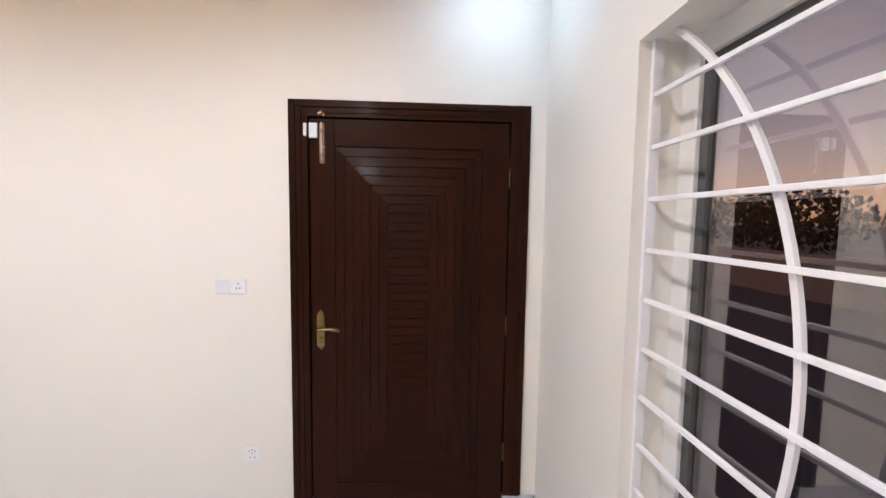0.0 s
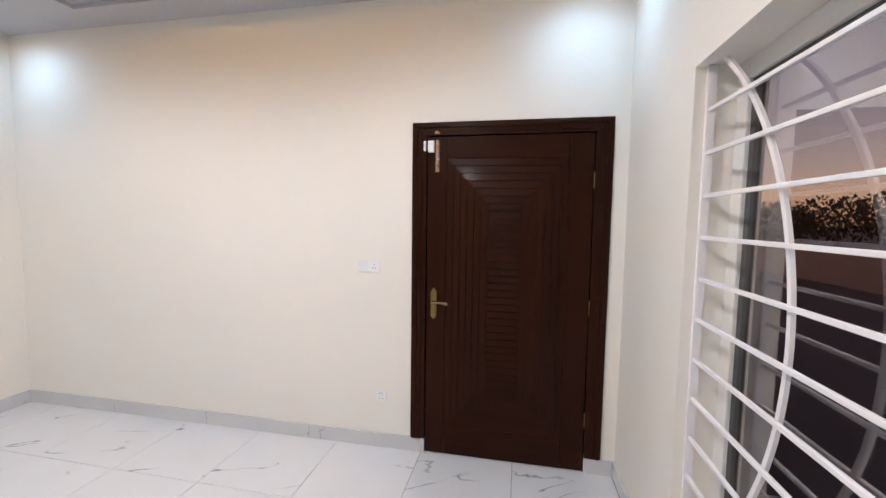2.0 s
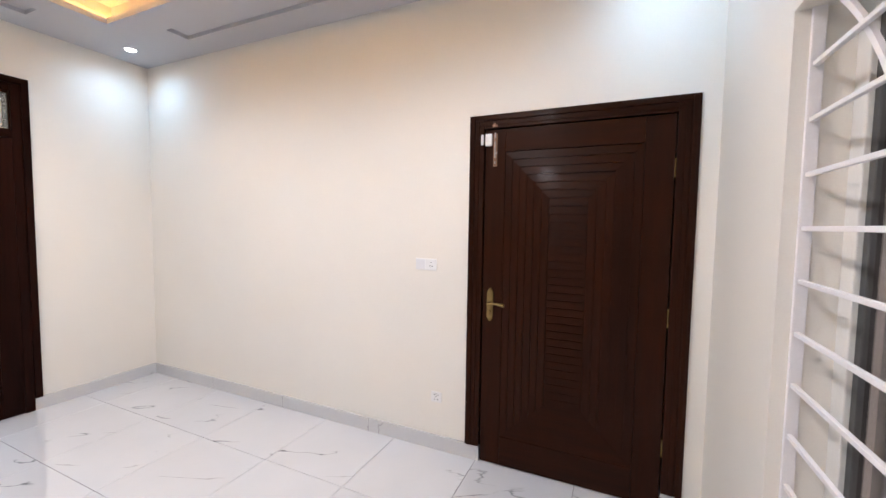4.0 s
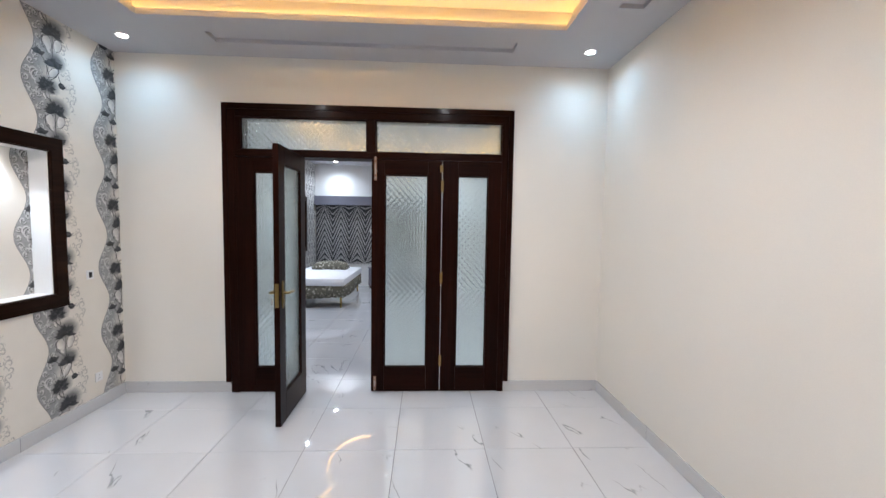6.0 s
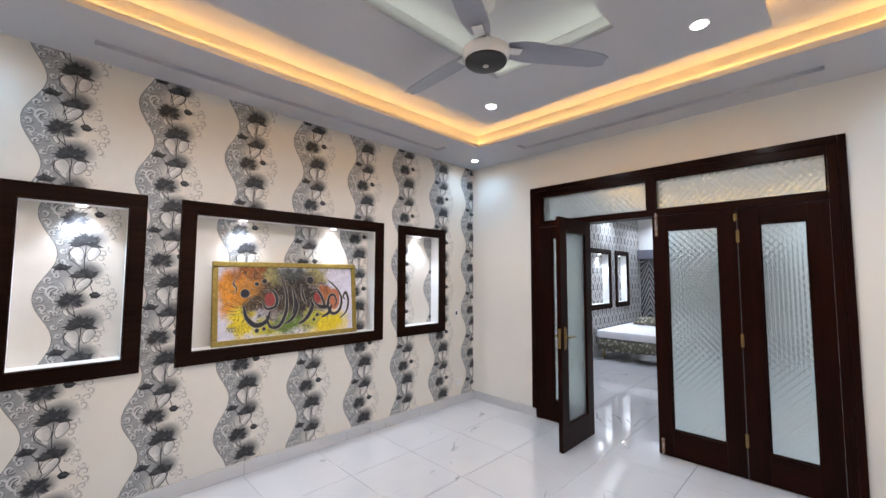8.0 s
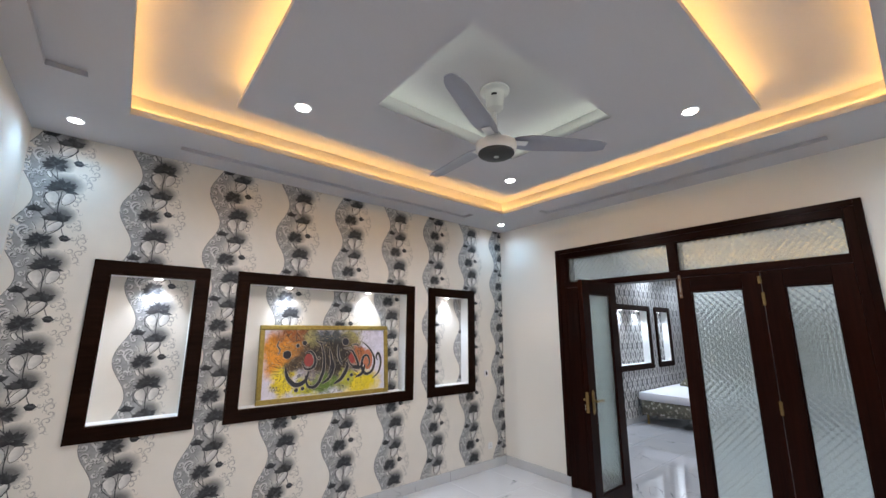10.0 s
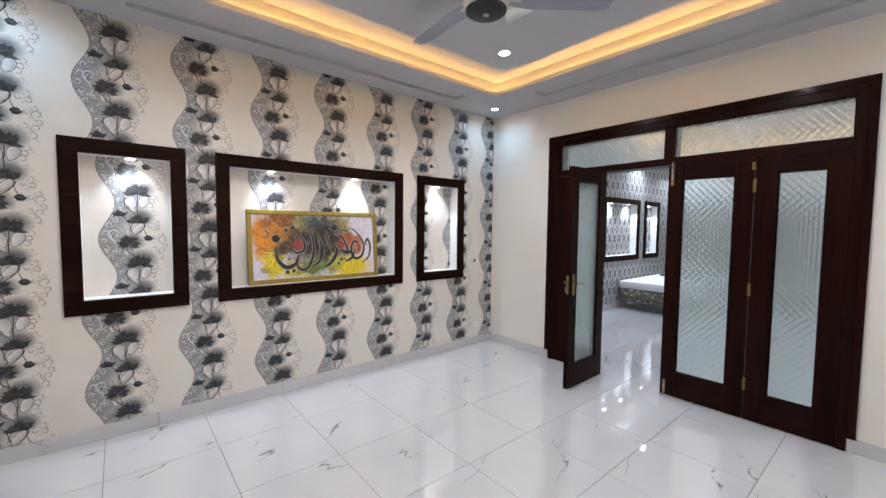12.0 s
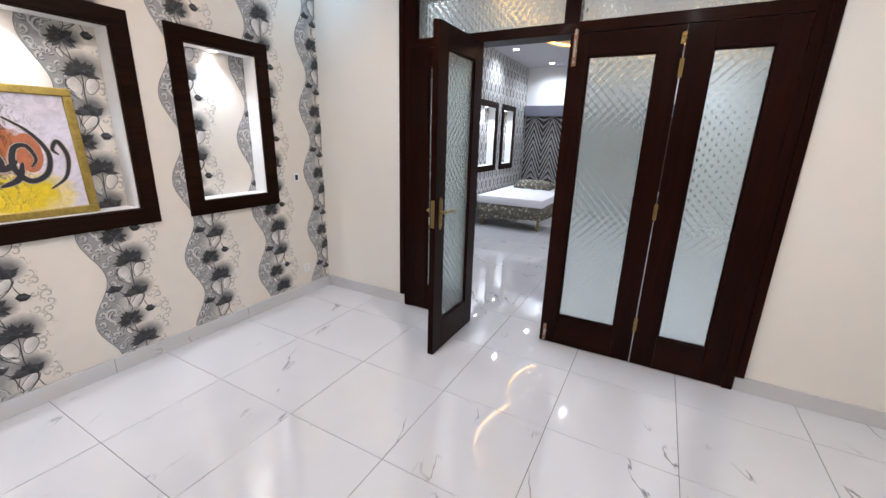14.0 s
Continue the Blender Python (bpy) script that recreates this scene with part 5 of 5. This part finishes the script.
    def drop(u, z, a, c, tilt, rim=True):
        """A pale rounded leaf with a dark outline."""
        for grow, tint, layer in ((0.0034, INKS["mid"], 5.0), (0.0, INKS["white"], 5.6)) if rim else ((0.0, INKS["white"], 5.6),):
            pts = []
            for k in range(16):
                q = 2 * math_pi * k / 16
                x, y = (a + grow) * math.cos(q), (c + grow) * math.sin(q) * (1 + 0.25 * math.cos(q))
                pts.append((u + x * math.cos(tilt) - y * math.sin(tilt), z + x * math.sin(tilt) + y * math.cos(tilt)))
            poly(pts, [tint] * 8 + [blend(tint, INKS["soft"], 0.35 if layer > 5.2 else 0.0)] * 8, layer)

    drop(0.196, -0.264, 0.050, 0.032, 1.9)
    drop(0.274, -0.260, 0.047, 0.029, 1.2)
    drop(0.232, 0.082, 0.056, 0.023, 0.75)
    drop(0.160, -0.100, 0.024, 0.011, 2.0)
    drop(0.205, 0.235, 0.022, 0.010, 2.2, False)
    # stems
    line(((0.262, 0.145), (0.272, 0.100), (0.245, 0.055), (0.200, 0.020)), 0.0034, INKS["mid"], 6)
    line(((0.205, 0.130), (0.190, 0.085), (0.200, 0.045), (0.180, 0.010)), 0.0028, INKS["mid"], 6.1)
    line(((0.172, -0.055), (0.165, -0.085), (0.200, -0.125), (0.228, -0.165)), 0.0030, INKS["mid"], 6.2)
    line(((0.186, -0.050), (0.196, -0.090), (0.206, -0.130), (0.232, -0.170)), 0.0026, INKS["mid"], 6.3)
    line(((0.236, -0.195), (0.236, -0.250), (0.232, -0.310), (0.236, -0.385)), 0.0034, INKS["mid"], 6.4)
    line(((0.224, -0.200), (0.165, -0.235), (0.160, -0.290), (0.215, -0.350)), 0.0028, INKS["mid"], 6.5)
    line(((0.135, 0.190), (0.168, 0.150), (0.186, 0.105), (0.180, 0.055)), 0.0028, INKS["mid"], 6.6)
    line(((0.300, 0.012), (0.280, 0.045), (0.268, 0.085)), 0.0024, INKS["mid"], 6.7)

    def petal(base, ang, reach, wide, squash, inner, outer, layer):
        """A pointed petal with a paler tip."""
        at = lambda s, side: (base[0] + reach * s * math.cos(ang) - side * wide * math.sin(ang), base[1] + (reach * s * math.sin(ang) + side * wide * math.cos(ang)) * squash)
        poly([at(0.0, 0.25), at(0.0, -0.25), at(0.40, -1.0), at(0.72, -0.62), at(1.0, 0.0), at(0.72, 0.62), at(0.40, 1.0)], [inner, inner, blend(inner, outer, 0.2), blend(inner, outer, 0.6), outer, blend(inner, outer, 0.4), inner], layer)

    def head(base, start, sweep, count, reach, wide, squash, layer):
        """A flower head: pointed petals fanned out over a sweep of angles, tips torn and uneven."""
        order = list(range(count))
        rng.shuffle(order)
        for n, k in enumerate(order):
            ang = start + sweep * k / (count - 1) + rng.uniform(-0.09, 0.09)
            pale = rng.random()
            inner = INKS["dark"] if pale < 0.65 else INKS["mid"]
            petal(base, ang, reach * rng.uniform(0.72, 1.12), wide * rng.uniform(0.95, 1.6), squash, inner, blend(INKS["mid"], INKS["soft"], pale * 0.6), layer + 0.14 * n)

    # a wide cup, tips up and outwards
    head((cup[0], cup[1] - 0.028), radians(8), radians(164), 13, 0.082, 0.013, 0.80, 7.0)
    head((cup[0], cup[1] - 0.030), radians(20), radians(140), 7, 0.050, 0.014, 0.75, 9.0)
    # a ragged burst, petals all round
    head((burst[0], burst[1] - 0.004), radians(-50), radians(280), 19, 0.074, 0.012, 0.85, 7.0)
    head((burst[0] + 0.004, burst[1] - 0.006), radians(0), radians(180), 8, 0.042, 0.011, 0.8, 9.8)
    # a full fan over a dark base
    head((fan_out[0], fan_out[1] - 0.024), radians(-12), radians(204), 21, 0.092, 0.012, 0.88, 7.0)
    head((fan_out[0], fan_out[1] - 0.024), radians(15), radians(150), 9, 0.056, 0.013, 0.85, 10.0)
    for k, (u, z) in enumerate((burst, fan_out)):
        drop(u + 0.012 - 0.016 * k, z - 0.012 - 0.010 * k, 0.007, 0.004, 0.4, False)
        poly([(p[0], p[1]) for p in ((u + 0.006, z - 0.014), (u + 0.016, z - 0.016), (u + 0.020, z - 0.008), (u + 0.010, z - 0.007))], [INKS["soft"]] * 4, 11.6 + 0.3 * k)
    # rose at the notch and a bud on its stalk
    head((0.128, 0.180), radians(15), radians(150), 9, 0.052, 0.011, 0.95, 8.0)
    head((0.126, 0.196), radians(150), radians(100), 5, 0.040, 0.010, 0.7, 9.4)
    poly([(0.265, 0.014), (0.280, -0.010), (0.305, -0.012), (0.328, 0.008), (0.304, 0.032), (0.280, 0.030)], [INKS["mid"], INKS["dark"], INKS["dark"], INKS["mid"], INKS["dark"], INKS["mid"]], 8)
    poly([(0.275, 0.016), (0.300, 0.006), (0.320, 0.009), (0.298, 0.018)], [INKS["soft"], INKS["mid"], INKS["soft"], INKS["mid"]], 8.5)
    return polys


MOTIF = motif()


def print_on(name, y, inside, label, slide=0.0):
    verts, faces, tints = [], [], []
    for k in range(9):
        phase = 0.07 if k % 2 == 0 else 0.345
        for j in range(-1, 7):
            zc = phase + VP * j
            for pts, tt, layer in MOTIF:
                p = [(X_FIRST - slide - HP * k - u, min(ROOM_Z - 0.002, max(0.101, zc + z))) for u, z in pts]
                cx, cz = sum(q[0] for q in p) / len(p), sum(zc + z for u, z in pts) / len(p)
                if not (0.1 < cz < ROOM_Z) or not inside(cx, cz) or min(q[0] for q in p) < 0.003 or max(q[0] for q in p) > ROOM_X - 0.003:
                    continue
                i = len(verts)
                verts += [(q[0], y + 0.0006 + 0.00022 * layer, q[1]) for q in p]
                tints += [(*c, 1.0) for c in tt]
                faces.append(tuple(range(i, i + len(p))))
    me = bpy.data.meshes.new(name)
    me.from_pydata(verts, [], faces)
    at = me.color_attributes.new("tint", "FLOAT_COLOR", "POINT")
    at.data.foreach_set("color", np.array(tints, "f").ravel())
    me.materials.append(PRINT)
    ob = new(name, me)
    ob.parent = wall_south
    return tagged(ob, label, kind="stuff")


print_on("wallpaper_print", 0.0, lambda x, z: not any(a + 0.03 < x < b - 0.03 and FRAME_Z[0] + 0.03 < z < FRAME_Z[1] - 0.03 for a, b in NICHE_FRAMES), "printed grey flower strips")
for (a, b), slide in zip(NICHES, (0.10, 0.0, 0.03)):
    print_on("niche_print", -0.1305, lambda x, z: a - 0.03 < x < b + 0.03 and NICHE_Z[0] - 0.03 < z < NICHE_Z[1] + 0.03, "printed grey flower strips", slide)

# ---- bedroom beyond: bed, headboard wall, cabinet ----
bed = thing("bed", (-4.55, 0.65, 0.0), "single bed with white mattress and floral skirt", "bed")
for x, y in ((-3.66, 0.16), (-3.66, 1.16), (-5.45, 0.16), (-5.45, 1.16)):
    b1 = bmesh.new()
    rod(b1, (x, y, 0.0), (x, y, 0.30), 0.018, 0.024, 12)
    part("leg", b1, BRASS, bed, smooth=True)
b1 = bmesh.new()
box(b1, -5.55, -3.60, 0.10, 1.22, 0.30, 0.40, 0.006)
part("base", b1, FLORAL, bed)
b1 = bmesh.new()
n = 90
ring = []
for i in range(n):
    s = i / (n - 1) * (1.915 + 1.132)
    x, y, nx, ny = (-5.5 + s, 1.226, 0, 1) if s < 1.915 else (-3.594, 1.226 - (s - 1.915), 1, 0)
    w = 0.010 * math.sin(s * 46)
    lowz = 0.175 + 0.012 * abs(math.sin(s * 23)) + 0.02 * math.sin(s * 4)
    ring.append((b1.verts.new((x + nx * 0.006, y + ny * 0.006, 0.405)), b1.verts.new((x + nx * (0.012 + w), y + ny * (0.012 + w), lowz))))
for p, q in zip(ring, ring[1:]):
    b1.faces.new((p[0], q[0], q[1], p[1]))
skirt = part("skirt", b1, FLORAL, bed, "olive floral gathered skirt", True)
sk = skirt.modifiers.new("thick", "SOLIDIFY")
sk.thickness = 0.004
b1 = bmesh.new()
box(b1, -5.56, -3.58, 0.05, 1.24, 0.405, 0.545, 0.025)
part("mattress", b1, MATTRESS, bed, "white sheeted mattress", True)
b1 = bmesh.new()
bmesh.ops.create_grid(b1, x_segments=16, y_segments=12, size=0.5)
for v in b1.verts:
    x, y = v.co.x * 2, v.co.y * 2
    v.co = Vector((v.co.x * 0.42, v.co.y * 0.74, 0.115 * (max(0, 1 - x ** 4) * max(0, 1 - y ** 4)) ** 0.5 + 0.006 * math.sin(9 * y + 3 * x)))
bmesh.ops.solidify(b1, geom=b1.faces[:], thickness=0.05)
for v in b1.verts:
    v.co = Vector((-5.20, 0.62, 0.600)) + v.co
pillow = solid("pillow", b1, FLORAL, "olive floral pillow lying on the bed", "pillow", smooth=True)

WX = FAR_X
b1 = bmesh.new()
box(b1, WX + 0.0005, WX + 0.16, 0.02, 2.9, 2.0, 2.22, 0.004)
solid("wall_box", b1, LAMINATE, "grey boxed beam above the slatted panel", "beam", smooth=False)
panel = thing("slatted_panel", (WX, 1.4, 0.55), "wall panel of dark and silver slats in chevrons", "wall panel")
b1 = bmesh.new()
box(b1, WX + 0.0005, WX + 0.02, 0.02, 2.9, 0.56, 1.9995)
part("backing", b1, SLAT_DARK, panel)
CW, SL = 0.200, 0.150
for c in range(14):
    y0 = 0.03 + CW * c
    for k in range(20):
        zb = 0.10 + SL * k
        corners = [(y0 + 0.004, zb), (y0 + CW - 0.004, zb + CW * 2.2), (y0 + CW - 0.004, zb + CW * 2.2 + SL * 0.55), (y0 + 0.004, zb + SL * 0.32)]
        if c % 2:
            corners = [(2 * y0 + CW - y, z) for y, z in corners]
        if min(z for y, z in corners) > 1.99 or max(z for y, z in corners) < 0.57:
            continue
        corners = [(y, min(1.998, max(0.562, z))) for y, z in corners]
        if max(z for y, z in corners) - min(z for y, z in corners) < 0.02:
            continue
        b1 = bmesh.new()
        f0 = [b1.verts.new((WX + 0.0205, y, z)) for y, z in corners]
        f1 = [b1.verts.new((WX + 0.032, y, z)) for y, z in corners]
        b1.faces.new(f1)
        for q in range(4):
            b1.faces.new((f0[q], f0[(q + 1) % 4], f1[(q + 1) % 4], f1[q]))
        part("slat", b1, SLAT_LIGHT, panel)
plate_switch("switch_plate", Matrix(((0, 0, 1, WX + 0.0335), (1, 0, 0, 1.42), (0, 1, 0, 1.38), (0, 0, 0, 1))), 0.15, 0.075, "white double switch plate on the slatted panel", ("blank", "blank"))
ledge = thing("low_cabinet", (WX, 2.0, 0.0), "low grey laminate bedside cabinet with drawers", "cabinet")
b1 = bmesh.new()
box(b1, WX + 0.0005, WX + 0.38, 1.36, 2.9, 0.06, 0.50, 0.004)
part("body", b1, LAMINATE, ledge)
b1 = bmesh.new()
box(b1, WX + 0.0005, WX + 0.35, 1.38, 2.88, 0.0, 0.0598)
part("plinth", b1, BLACK, ledge)
b1 = bmesh.new()
box(b1, WX + 0.0005, WX + 0.40, 1.34, 2.92, 0.5005, 0.53, 0.004)
part("top", b1, SLAT_LIGHT, ledge, "pale grey top")
for k in range(3):
    b1 = bmesh.new()
    box(b1, WX + 0.3805, WX + 0.395, 1.37 + 0.51 * k, 1.87 + 0.51 * k, 0.08, 0.48, 0.003)
    part("drawer_front", b1, LAMINATE, ledge)

# ---- floor: slab and tiles ----
b1 = bmesh.new()
box(b1, FAR_X - 0.2, ROOM_X + 0.25, -0.36, 5.2, -0.12, -0.004)
floor = solid("floor", b1, GROUT, "polished white marble tile floor", "floor", "structure")
TX, TY, OX, OY = 0.6185, 0.630, 0.349, -0.006
meshes = {}
for i in range(-11, 8):
    for j in range(0, 9):
        x0, x1 = max(FAR_X, OX + TX * i), min(ROOM_X, OX + TX * (i + 1))
        y0, y1 = max(0.0, OY + TY * j), min(5.0, OY + TY * (j + 1))
        if x1 - x0 < 0.03 or y1 - y0 < 0.03:
            continue
        key = (round(x1 - x0, 3), round(y1 - y0, 3))
        if key not in meshes:
            b1 = bmesh.new()
            w, d, g, ch = key[0] / 2, key[1] / 2, 0.0016, 0.0014
            lo = [b1.verts.new((sx * (w - g), sy * (d - g), -0.010)) for sx, sy in ((-1, -1), (1, -1), (1, 1), (-1, 1))]
            mi = [b1.verts.new((sx * (w - g), sy * (d - g), -ch * 0.6)) for sx, sy in ((-1, -1), (1, -1), (1, 1), (-1, 1))]
            hi = [b1.verts.new((sx * (w - g - ch), sy * (d - g - ch), 0.0)) for sx, sy in ((-1, -1), (1, -1), (1, 1), (-1, 1))]
            b1.faces.new(hi)
            for a, c in ((lo, mi), (mi, hi)):
                for q in range(4):
                    b1.faces.new((a[q], a[(q + 1) % 4], c[(q + 1) % 4], c[q]))
            meshes[key] = mesh_of(b1, "tile", TILE)
        t = new("tile", meshes[key])
        t.location = ((x0 + x1) / 2, (y0 + y1) / 2, 0.0)
        t.parent = floor
